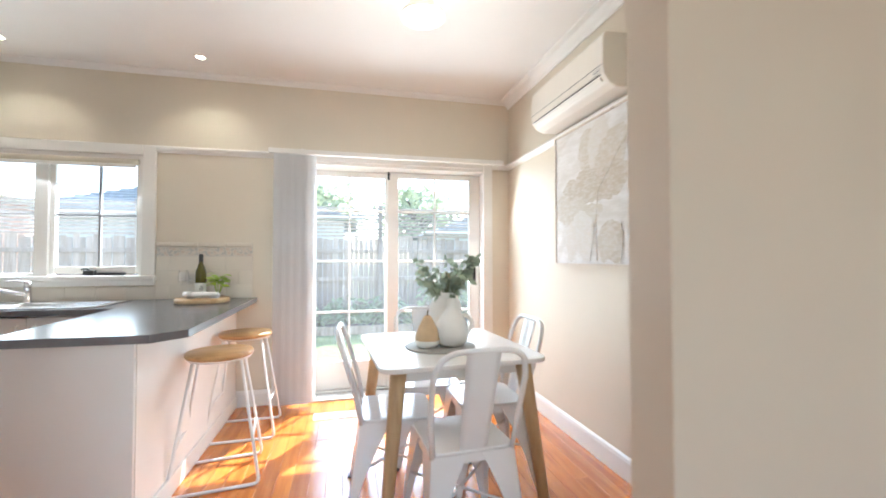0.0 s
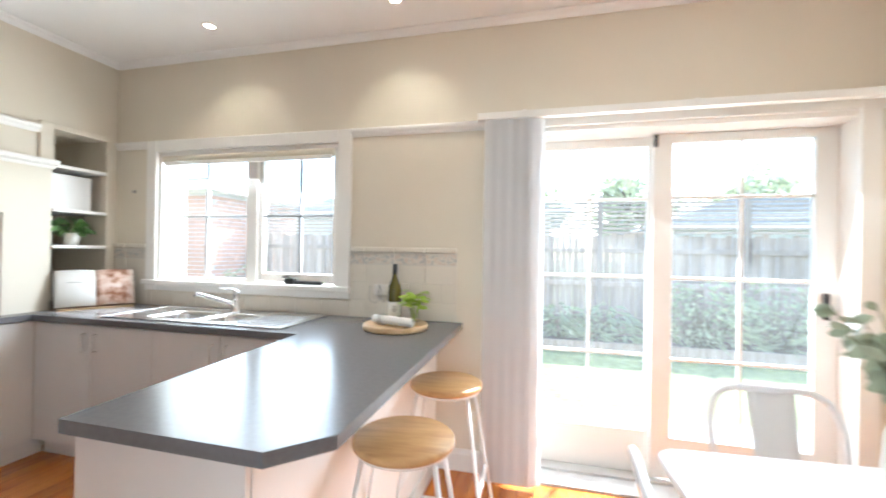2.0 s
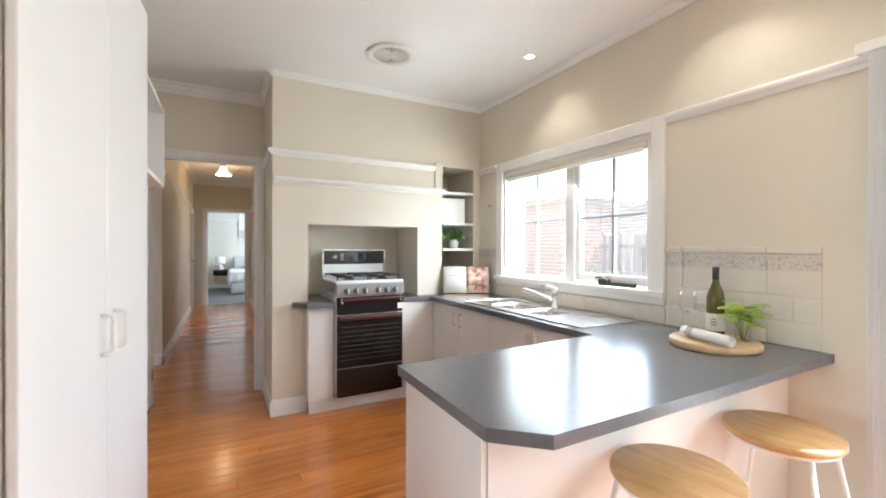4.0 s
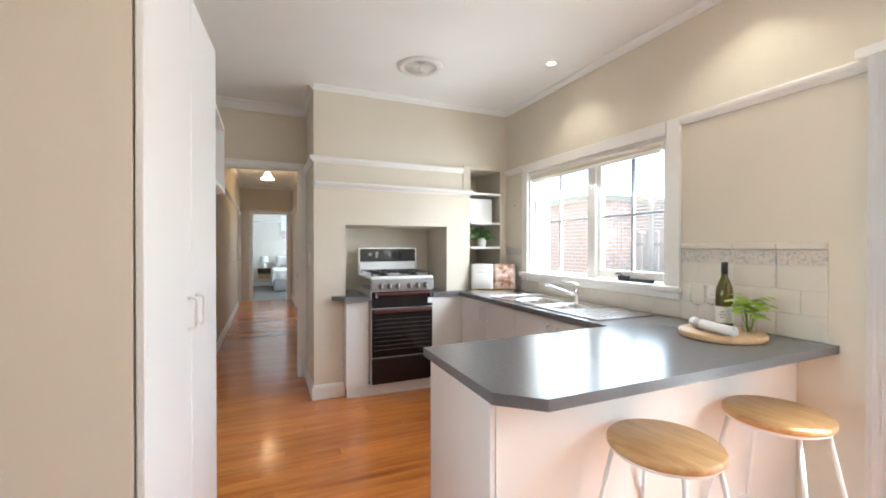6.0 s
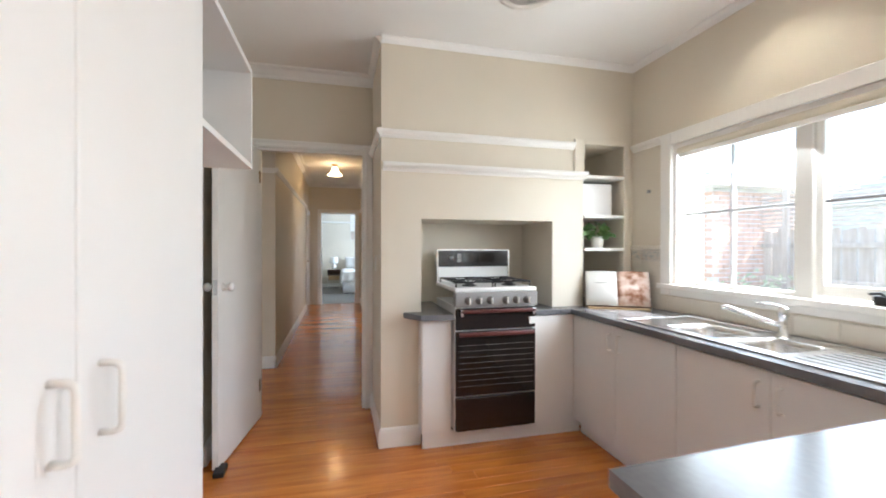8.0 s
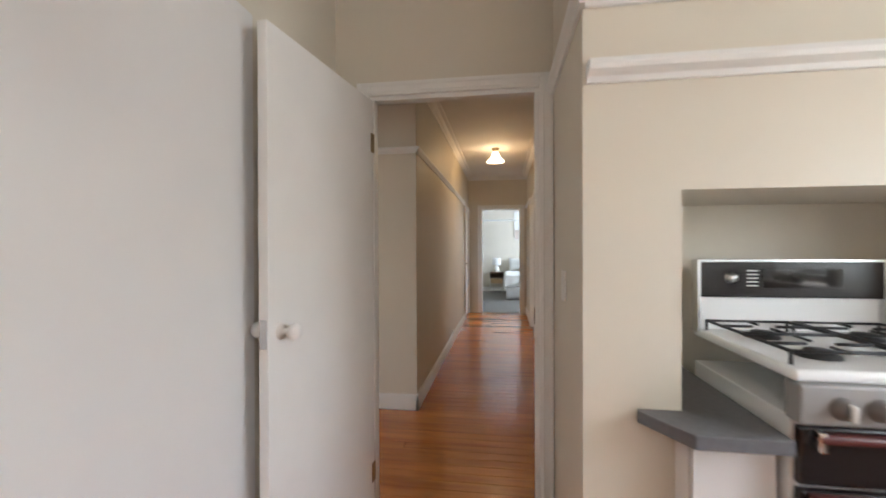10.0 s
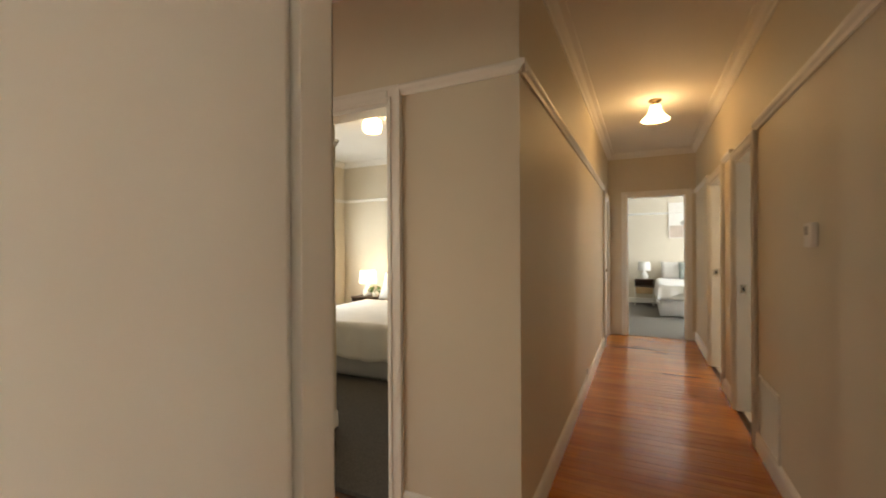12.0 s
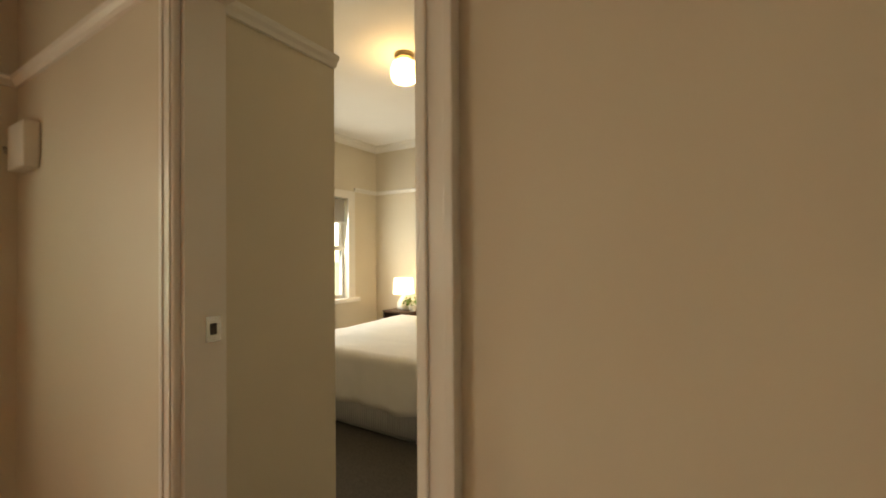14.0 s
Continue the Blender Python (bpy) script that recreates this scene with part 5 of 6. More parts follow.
part("frame", boxes((-0.036, -0.001, -0.458, -0.4485, -0.45, 0.45), (-0.036, -0.001, 0.4485, 0.458, -0.45, 0.45), (-0.036, -0.001, -0.4485, 0.4485, 0.4405, 0.45), (-0.036, -0.001, -0.4485, 0.4485, -0.45, -0.4405)), PALEWOOD, pt, "thin pale timber frame")

# ---- ceiling fittings ----
def schoolhouse(name, x, y, mat, label, drop=0.0, scale=1.0):
    t = thing(name, label, "ceiling light", (x, y, H if x > -3.8 else HH))
    part("rose", lathe([(0, 0.0), (0.06, 0.0), (0.058, -0.014), (0.03, -0.022), (0.026, -0.05 - drop), (0.045, -0.06 - drop), (0.0, -0.062 - drop)], 28), BRASS, t, "aged brass fitting")
    k, o = scale, -0.055 - drop
    g = part("shade", lathe([(0.045 * k, o), (0.055 * k, o - 0.03), (0.062 * k, o - 0.06), (0.085 * k, o - 0.095), (0.12 * k, o - 0.125), (0.128 * k, o - 0.14), (0.12 * k, o - 0.141), (0.10 * k, o - 0.125), (0.05 * k, o - 0.06)], 36), mat, t, "lit bell-shaped opal glass shade")
    g.visible_shadow = False
    return t


schoolhouse("pendant_light", 0.735, 2.93, SHADE_DAY, "white bell glass ceiling light over the table", 0.08, 0.9)
schoolhouse("hall_light", -7.86, 2.31, SHADE_ON, "lit bell glass ceiling light on a brass fitting")
bl_ = thing("bedroom_light", "lit beaded glass ceiling light in the bedroom", "ceiling light", (-6.95, -0.38, HH))
part("rose", lathe([(0, 0), (0.075, 0), (0.075, -0.02), (0.06, -0.045), (0, -0.045)], 28), BRASS, bl_)
g = part("shade", lathe([(0.05, -0.045), (0.09, -0.07), (0.105, -0.12), (0.1, -0.17), (0.085, -0.20), (0.08, -0.19), (0.095, -0.13), (0.04, -0.05)], 32), SHADE_ON, bl_, "lit ribbed glass shade")
g.visible_shadow = False
for i in range(20):
    a = 2 * math.pi * i / 20
    part("bead", lathe([(0, -0.012), (0.007, -0.006), (0.007, 0.0), (0, 0.006)], 8, (0.088 * math.cos(a), 0.088 * math.sin(a), -0.205)), CLEAR, bl_)
for x in (-1.915, -0.69):
    dl = thing("downlight", "small recessed downlight glowing in the kitchen ceiling", "downlight", (x, 4.25, H), group="kitchen downlights")
    part("ring", lathe([(0.03, 0.001), (0.044, 0.001), (0.044, -0.004), (0.034, -0.007), (0.03, -0.003)], 28), WHITE, dl)
    part("globe", lathe([(0.0, -0.003), (0.02, -0.003), (0.0295, -0.001)], 24), LAMPGLOW, dl, "glowing globe")
vt = thing("ceiling_vent", "round white ceiling exhaust fan with radial grille", "ceiling vent", (-2.355, 3.365, H))
part("ring", lathe([(0.125, 0.0), (0.172, 0.0), (0.17, -0.014), (0.145, -0.02), (0.125, -0.012)], 40), PLASTIC, vt)
part("backing", lathe([(0, -0.002), (0.124, -0.002)], 36), GREYTRIM, vt)
for i in range(48):
    bm = boxes((0.025, 0.127, -0.0022, 0.0022, -0.014, -0.008))
    bmesh.ops.transform(bm, matrix=pose(0, 0, 0, 0, 0, 7.5 * i), verts=bm.verts[:])
    part("slat", bm, PLASTIC, vt)
part("hub", lathe([(0, -0.02), (0.022, -0.018), (0.028, -0.008)], 20), PLASTIC, vt)
sm = thing("smoke_alarm", "round white smoke alarm on the hall ceiling", "smoke alarm", (-8.75, 2.31, HH))
part("body", lathe([(0, -0.035), (0.035, -0.034), (0.052, -0.02), (0.055, 0.0), (0, 0)], 28), PLASTIC, sm)

# ---- things on the worktop and shelves ----
bd = thing("serving_board", "round wooden serving board on the worktop", "board", (-0.66, 4.265, TOPZ))
part("board", lathe([(0, 0.0005), (0.172, 0.0005), (0.178, 0.006), (0.178, 0.026), (0.172, 0.032), (0.0, 0.032)], 48), BOARDWOOD, bd)
BZ = TOPZ + 0.0325
bt = thing("wine_bottle", "green glass wine bottle with black cap and white label", "bottle", (-0.70, 4.35, BZ))
part("body", lathe([(0, 0), (0.034, 0), (0.037, 0.004), (0.037, 0.17), (0.034, 0.195), (0.024, 0.225), (0.0145, 0.25), (0.0135, 0.27), (0.0135, 0.275), (0, 0.275)], 32), BOTTLE, bt)
part("label", lathe([(0.0372, 0.025), (0.0377, 0.026), (0.0377, 0.104), (0.0372, 0.105)], 32), LABEL, bt, "white paper label")
part("cap", lathe([(0.0138, 0.262), (0.0148, 0.263), (0.0148, 0.32), (0, 0.321)], 24), BLACK, bt, "black screw cap")
for i, w in enumerate((0.02, 0.026, 0.018)):
    bm = boxes((-w / 2, w / 2, -0.0386, -0.0378, 0.05 + i * 0.013, 0.057 + i * 0.013))
    bmesh.ops.transform(bm, matrix=pose(0, 0, 0, 0, 0, 20), verts=bm.verts[:])
    part("label_mark", bm, GREYTRIM, bt)
for gx, gy in ((-0.80, 4.30), (-0.775, 4.375)):
    wg = thing("wine_glass", "clear stemmed wine glass on the serving board", "glass", (gx, gy, BZ), group="wine glasses")
    g = part("bowl", lathe([(0, 0), (0.032, 0), (0.03, 0.003), (0.004, 0.006), (0.0035, 0.085), (0.012, 0.092), (0.034, 0.115), (0.038, 0.145), (0.03, 0.20), (0.0285, 0.20), (0.036, 0.145), (0.032, 0.117), (0.0, 0.095)], 32), CLEAR, wg)
tw = thing("tea_towel", "rolled cream tea towel with dark stripes", "towel", (-0.64, 4.17, BZ + 0.026), -18)
bm = bmesh.new()
sp = [((0.008 + 0.0022 * i / 2) * math.cos(i * 0.5), (0.008 + 0.0022 * i / 2) * math.sin(i * 0.5)) for i in range(33)]
k = 0.027 / max(math.hypot(*p) for p in sp)
rows = [[bm.verts.new((x, p * k, max(q * k, -0.0255))) for p, q in sp] for x in (-0.125, -0.06, 0.0, 0.06, 0.125)]
for a, b in zip(rows, rows[1:]):
    for j in range(len(sp) - 1):
        f = bm.faces.new((a[j], a[j + 1], b[j + 1], b[j]))
        f.smooth = True
ob = part("cloth", bm, LINEN, tw)
ob.modifiers.new("thick", "SOLIDIFY").thickness = 0.0018
for x in (-0.085, -0.072, -0.06):
    part("stripe", tube([(x, 0.0283 * math.cos(a), max(-0.0255, 0.0283 * math.sin(a))) for a in [2 * math.pi * i / 24 for i in range(24)]], 0.0016, 5, True), GREYTRIM, tw, "dark woven stripe")
hb = thing("herb_jar", "small glass jar with a sprig of basil", "plant", (-0.575, 4.33, BZ))
part("jar", lathe([(0, 0), (0.026, 0), (0.029, 0.004), (0.029, 0.065), (0.026, 0.075), (0.0245, 0.075), (0.027, 0.064), (0.027, 0.006), (0, 0.004)], 28), CLEAR, hb)
st, lv = bmesh.new(), bmesh.new()
for i in range(9):
    a = i * 2.4
    tip = Vector((0.065 * math.cos(a) * (0.5 + 0.5 * (i % 2)), 0.06 * math.sin(a) * (0.5 + 0.5 * (i % 2)), 0.13 + 0.012 * (i % 5)))
    tube([(0.006 * math.cos(a), 0.006 * math.sin(a), 0.006), tip * 0.55, tip], [0.002, 0.002, 0.0012], 5, bm=st)
    for k in range(5):
        leaf_blade(lv, tip - Vector((0, 0, 0.012 * k)), (math.cos(a + k * 1.9), math.sin(a + k * 1.9), 0.25), 0.05, 0.048, 0.5, Vector((0, 0, 1)))
part("stems", st, HERB, hb)
part("leaves", lv, HERB, hb, "bright green basil leaves")

bk = thing("cookbook", "open cookbook with a food photograph on a stand", "book", (-2.86, 4.30, TOPZ + 0.004), 62)
tilt = Matrix.Rotation(radians(-18), 4, "X")
for sx, mt, nm in ((-1, LABEL, "text_page"), (1, PAGE, "photo_page")):
    bm = bmesh.new()
    rows = []
    for z in (0.012, 0.14, 0.262):
        rows.append([bm.verts.new((sx * 0.215 * s, -0.014 - 0.022 * math.sin(math.pi * min(1, s * 1.05)) * (1 - 0.4 * s), z)) for s in [i / 8 for i in range(9)]])
    for a, b in zip(rows, rows[1:]):
        for j in range(8):
            f = bm.faces.new((a[j], a[j + 1], b[j + 1], b[j]) if sx > 0 else (a[j + 1], a[j], b[j], b[j + 1]))
            f.smooth = True
    bmesh.ops.transform(bm, matrix=tilt, verts=bm.verts[:])
    ob = part(nm, bm, mt, bk)
    ob.modifiers.new("thick", "SOLIDIFY").thickness = 0.008
bm = boxes((-0.22, 0.22, -0.008, 0.0, 0.0, 0.262), bevel=0.002)
bmesh.ops.transform(bm, matrix=tilt, verts=bm.verts[:])
part("cover", bm, DARKWOOD, bk)
part("stand", boxes((-0.2, 0.2, -0.055, 0.05, -0.0035, 0.006), bevel=0.002), BOARDWOOD, bk, "pale wooden stand ledge")
bm = boxes((-0.15, -0.07, -0.0415, -0.041, 0.17, 0.174))
bmesh.ops.transform(bm, matrix=tilt, verts=bm.verts[:])
part("text_line", bm, GREYTRIM, bk)

pp = thing("pot_plant", "small leafy plant in a white pot on the shelf", "plant", (-3.14, 4.325, 1.3125))
part("pot", lathe([(0, 0), (0.036, 0), (0.04, 0.004), (0.052, 0.085), (0.049, 0.088), (0.045, 0.078), (0, 0.075)], 28), CERAMIC, pp)
lv = bmesh.new()
for i in range(90):
    a, e, r = rnd.uniform(0, 6.28), rnd.uniform(0.1, 1.4), rnd.uniform(0.03, 0.12)
    p = Vector((r * math.cos(a) * math.cos(e), r * math.sin(a) * math.cos(e), 0.085 + r * math.sin(e) * 0.95))
    leaf_blade(lv, p, (math.cos(a), math.sin(a), rnd.uniform(-0.5, 0.5)), 0.044, 0.034, 0.4)
part("leaves", lv, POTLEAF, pp, "small round green leaves")

po = thing("power_point", "white double power point on the tiles", "power point", (-0.86, NY - 0.009, 1.06))
part("plate", boxes((-0.058, 0.058, -0.008, 0, -0.035, 0.035), bevel=0.003), PLASTIC, po)
for x in (-0.03, 0.03):
    part("switch", boxes((x - 0.007, x + 0.007, -0.012, -0.008, 0.008, 0.024), bevel=0.002), PLASTIC, po)
    for q in (-0.007, 0.007):
        part("pin_slot", boxes((x + q - 0.001, x + q + 0.001, -0.0085, -0.0078, -0.018, -0.008)), SLOT, po)

po2 = thing("power_point", "white double power point low on the dining wall", "power point", (XE, 2.62, 0.30))
part("plate", boxes((-0.009, 0, -0.058, 0.058, -0.035, 0.035), bevel=0.003), PLASTIC, po2)
for y in (-0.03, 0.03):
    part("switch", boxes((-0.013, -0.009, y - 0.007, y + 0.007, 0.008, 0.024), bevel=0.002), PLASTIC, po2)
    for q in (-0.007, 0.007):
        part("pin_slot", boxes((-0.0096, -0.0088, y + q - 0.001, y + q + 0.001, -0.018, -0.008)), SLOT, po2)

# floor register by the sliding door
fr = thing("floor_register", "white slatted heating register set in the floor", "vent", (0.30, 4.20, 0.0))
part("frame", boxes((-0.17, 0.17, -0.065, 0.065, 0.0005, 0.004), bevel=0.001), PLASTIC, fr)
for i in range(22):
    x = -0.15 + i * 0.0143
    part("slot", boxes((x - 0.0028, x + 0.0028, -0.045, 0.045, 0.0041, 0.0046)), SLOT, fr)

# ---- hallway fittings ----
th = thing("thermostat", "white thermostat box on the hallway wall", "thermostat", (-5.72, RY, 1.40))
part("body", boxes((-0.045, 0.045, -0.025, 0, -0.055, 0.055), bevel=0.005), PLASTIC, th)
part("screen", boxes((-0.03, 0.01, -0.0262, -0.025, 0.0, 0.04)), GREYTRIM, th)
gr = thing("return_air_grille", "beige return air grille low on the hallway wall", "vent", (-6.45, RY, 0.30))
part("frame", boxes((-0.225, 0.225, -0.012, 0.0, 0.195, 0.215), (-0.225, 0.225, -0.012, 0, -0.18, -0.16), (-0.225, -0.205, -0.012, 0, -0.16, 0.195), (0.205, 0.225, -0.012, 0, -0.16, 0.195), bevel=0.002), PLASTIC, gr)
part("backing", boxes((-0.205, 0.205, -0.003, -0.001, -0.16, 0.195)), GREYTRIM, gr)
for i in range(17):
    bm = boxes((-0.205, 0.205, -0.006, 0.004, -0.001, 0.001))
    bmesh.ops.transform(bm, matrix=pose(0, -0.006, -0.15 + i * 0.021, 35, 0, 0), verts=bm.verts[:])
    part("slat", bm, PLASTIC, gr)
so = thing("wall_socket", "small white socket above the hall skirting", "power point", (-7.50, LY, 0.165))
part("plate", boxes((-0.03, 0.03, 0, 0.012, -0.025, 0.025), bevel=0.003), PLASTIC, so)
ds = thing("door_stop", "metal door stop on the entry skirting", "door stop", (LX + 0.017, -0.74, 0.06))
bm = lathe([(0.012, 0.0), (0.012, 0.004), (0.006, 0.006), (0.006, 0.055), (0.011, 0.057), (0.011, 0.07), (0, 0.071)], 16)
bmesh.ops.transform(bm, matrix=pose(0, 0, 0, 0, 90, 0), verts=bm.verts[:])
part("rod", bm, STEEL, ds)
cb = thing("door_chime", "cream door chime box on the entry wall", "chime", (LX, -1.13, 1.80))
part("box", boxes((0, 0.055, -0.115, 0.115, -0.10, 0.105), bevel=0.006), ACWHITE, cb)
part("clip", tube(rounded([(0.03, -0.115, -0.02), (0.05, -0.15, -0.01), (0.05, -0.18, 0.02)], 0.02), 0.008, 8), STEEL, cb)
sw = thing("light_switch", "white light switch beside the hall doorway", "switch", (-3.40, 2.65, 1.20))
part("plate", boxes((-0.035, 0.035, -0.009, 0, -0.057, 0.057), bevel=0.003), PLASTIC, sw)
part("rocker", boxes((-0.008, 0.008, -0.012, -0.009, -0.012, 0.012), bevel=0.002), WHITE, sw)
hk = thing("wall_hook", "tiny hook on the wall beside the kitchen window", "hook", (-2.86, NY, 1.72))
part("hook", boxes((-0.008, 0.008, -0.02, 0, -0.012, 0.012), bevel=0.003), GREYTRIM, hk)


# ---- bedrooms ----
def bed(name, label, at, turn, w, l, top=0.60, puff=1.0):
    """Head towards -y, foot towards +y; origin at the middle of the floor area."""
    b = thing(name, label, "bed", at, turn)
    part("base", boxes((-w / 2, w / 2, -l / 2, l / 2, 0.03, 0.33), bevel=0.02), BEDSKIRT, b, "pale ribbed bed base")
    ribs = bmesh.new()
    nx = int(w / 0.022)
    for i in range(nx):
        tube([(-w / 2 + 0.02 + i * (w - 0.04) / (nx - 1), l / 2 + 0.002, 0.02), (-w / 2 + 0.02 + i * (w - 0.04) / (nx - 1), l / 2 + 0.002, 0.32)], 0.007, 5, bm=ribs)
    ny = int(l / 0.022)
    for s in (1, -1):
        for i in range(ny):
            y = -l / 2 + 0.02 + i * (l - 0.04) / (ny - 1)
            tube([(s * (w / 2 + 0.002), y, 0.02), (s * (w / 2 + 0.002), y, 0.32)], 0.007, 5, bm=ribs)
    tagged(part("valance", ribs, BEDSKIRT, b), kind="stuff")
    part("mattress", boxes((-w / 2 + 0.01, w / 2 - 0.01, -l / 2 + 0.01, l / 2 - 0.01, 0.33, 0.54), bevel=0.05, seg=3), LINEN, b)
    bm = bmesh.new()
    nx, ny = 44, 44
    grid = []
    ex, ey0, ey1 = w / 2 + 0.42, -l / 2 + 0.45, l / 2 + 0.42
    for j in range(ny + 1):
        row = []
        for i in range(nx + 1):
            x, y = -ex + 2 * ex * i / nx, ey0 + (ey1 - ey0) * j / ny
            ox, oy = max(0, abs(x) - w / 2), max(0, y - l / 2)
            drop = math.hypot(ox, oy)
            px, py = math.copysign(min(abs(x), w / 2 + 0.035 + 0.06 * ox), x), min(y, l / 2 + 0.035 + 0.06 * oy)
            n1 = noise.noise(Vector((x * 3.1, y * 3.1, 1.3)))
            n2 = noise.noise(Vector((x * 9, y * 9, 4.1)))
            drop *= 1 if puff == 1 else 0.78 + 0.5 * noise.noise(Vector((x * 1.7, y * 1.7, 7.7)))
            wob = 0.02 * math.sin((x if oy > ox else y) * 22) * min(1, drop * 4)
            z = top + puff * (0.012 * n1 + 0.006 * n2) + (0.03 if puff > 1 else 0) - max(0, drop - 0.02) * 0.92
            row.append(bm.verts.new((px + (wob if ox >= oy and ox > 0 else 0) , py + (wob if oy > ox else 0), z + (0.02 * n1 if drop > 0.25 else 0))))
        grid.append(row)
    for a, c in zip(grid, grid[1:]):
        for i in range(nx):
            f = bm.faces.new((a[i], a[i + 1], c[i + 1], c[i]))
            f.smooth = True
    bmesh.ops.recalc_face_normals(bm, faces=bm.faces[:])
    q = part("duvet", bm, LINEN, b, "white rumpled duvet")
    q.modifiers.new("thick", "SOLIDIFY").thickness = 0.025
    return b


def pillow(label, mat, m, w=0.66, h=0.44, t=0.17, group="pillows"):
    bm = bmesh.new()
    n = 12
    for s in (1, -1):
        g = []
        for j in range(n + 1):
            row = []
            for i in range(n + 1):
                u, v = 2 * i / n - 1, 2 * j / n - 1
                f = max(0, (1 - u ** 4)) ** 0.6 * max(0, (1 - v ** 4)) ** 0.6
                row.append(bm.verts.new((u * w / 2 * (1 - 0.05 * (1 - v * v)), v * h / 2 * (1 - 0.05 * (1 - u * u)), s * t / 2 * f * (1 + 0.12 * noise.noise(Vector((u * 2, v * 2, s)))))))
            g.append(row)
        for a, c in zip(g, g[1:]):
            for i in range(n):
                f = bm.faces.new((a[i], a[i + 1], c[i + 1], c[i]) if s > 0 else (a[i + 1], a[i], c[i], c[i + 1]))
                f.smooth = True
    bmesh.ops.remove_doubles(bm, verts=bm.verts[:], dist=0.0005)
    ob = tagged(part("pillow", bm, mat), label, "pillow", group)
    ob.matrix_world = m
    return ob


bed("bed", "bed made with a white waffle cover near the doorway", (-7.84, -0.80, 0), -90, 1.5, 2.05, 0.585)
pillow("white pillow leaning at the head of the bed", LINEN, pose(-8.62, -1.10, 0.78, 0, 62, 0), 0.44, 0.62, group="pillows on the waffle bed")
pillow("white pillow leaning at the head of the bed", LINEN, pose(-8.62, -0.42, 0.78, 0, 62, 0), 0.44, 0.62, group="pillows on the waffle bed")
pillow("sage green cushion in front of the pillows", TEAL, pose(-8.42, -0.74, 0.79, 0, 62, 0), 0.40, 0.40, group="cushions")
bed("bed", "bed with a rumpled white quilt in the far bedroom", (-13.30, 3.30, 0), -90, 1.6, 2.05, 0.60, 2.6)
pillow("white pillow on the far bed", LINEN, pose(-14.08, 2.90, 0.80, 0, 66, 0), 0.46, 0.66, group="pillows on the far bed")
pillow("white pillow on the far bed", LINEN, pose(-14.08, 3.65, 0.80, 0, 66, 0), 0.46, 0.66, group="pillows on the far bed")
pillow("sage green cushion on the far bed", TEAL, pose(-13.88, 3.12, 0.82, 0, 62, 0), 0.42, 0.42, group="cushions")
pillow("dark green patterned cushion on the far bed", POTLEAF, pose(-13.70, 3.36, 0.79, 0, 58, 0), 0.32, 0.36, 0.12, group="cushions")


def bedside(at, turn, label, lit):
    t = thing("bedside_table", label, "bedside table", at, turn)
    for x in (-0.19, 0.19):
        for y in (-0.16, 0.16):
            part("leg", boxes((x - 0.01, x + 0.01, y - 0.01, y + 0.01, 0.0055, 0.58)), WHITE, t)
    part("case", boxes((-0.2, 0.2, -0.17, 0.17, 0.42, 0.44), (-0.2, 0.2, -0.17, 0.17, 0.585, 0.605), (-0.2, 0.2, 0.15, 0.17, 0.44, 0.585), (-0.2, -0.18, -0.17, 0.15, 0.44, 0.585), (0.18, 0.2, -0.17, 0.15, 0.44, 0.585)), DARKWOOD, t, "dark timber case")
    part("drawer", boxes((-0.178, 0.178, -0.172, -0.158, 0.27, 0.415), bevel=0.003), BOARDWOOD, t, "pale timber drawer front")
    part("shelf", boxes((-0.19, 0.19, -0.16, 0.16, 0.07, 0.085)), WHITE, t)
    l = thing("table_lamp", "white ceramic table lamp with drum shade", "lamp", (at[0], at[1], 0.606))
    part("base", lathe([(0, 0), (0.07, 0), (0.085, 0.03), (0.08, 0.09), (0.04, 0.16), (0.018, 0.19), (0.018, 0.22), (0, 0.22)], 28), CERAMIC, l)
    s = part("shade", lathe([(0.135, 0.20), (0.12, 0.40), (0.118, 0.40), (0.133, 0.20)], 32), SHADE_BED if lit else LINEN, l, "white fabric drum shade")
    s.visible_shadow = False
    return t


bedside((-14.1, 2.22, 0), 90, "two-tone bedside table with white metal legs", False)
bedside((-8.66, -1.70, 0), 90, "dark bedside table beside the bed", True)
bw = thing("bedside_plant", "small green plant on the bedside table", "plant", (-8.60, -1.52, 0.606))
part("pot", lathe([(0, 0), (0.035, 0), (0.045, 0.07), (0.04, 0.07), (0, 0.06)], 20), CERAMIC, bw)
lv = bmesh.new()
for i in range(60):
    a, e, r = rnd.uniform(0, 6.28), rnd.uniform(0.1, 1.4), rnd.uniform(0.03, 0.1)
    leaf_blade(lv, (r * math.cos(a) * math.cos(e), r * math.sin(a) * math.cos(e), 0.075 + r * math.sin(e)), (math.cos(a), math.sin(a), rnd.uniform(-0.4, 0.6)), 0.045, 0.026, 0.4)
part("leaves", lv, POTLEAF, bw)
p2 = thing("wall_picture", "framed pale landscape print over the far bed", "picture", (-14.4, 3.23, 1.97))
part("print", boxes((0.004, 0.02, -0.47, 0.47, -0.40, 0.40)), CERAMIC, p2)
part("land", boxes((0.0201, 0.0215, -0.469, 0.469, -0.399, -0.12)), plain("blush_paint", (0.55, 0.45, 0.38), 0.8, vary=0.15, scale=4), p2, "blush ground of the print")
bm = bmesh.new()
bmesh.ops.create_circle(bm, cap_ends=True, segments=40, radius=0.3, matrix=pose(0.0222, 0.05, -0.06, 90, 0, 90) @ Matrix.Diagonal((1, 0.35, 1, 1)))
part("hill", bm, plain("grey_paint", (0.36, 0.34, 0.32), 0.8, vary=0.15, scale=4), p2)
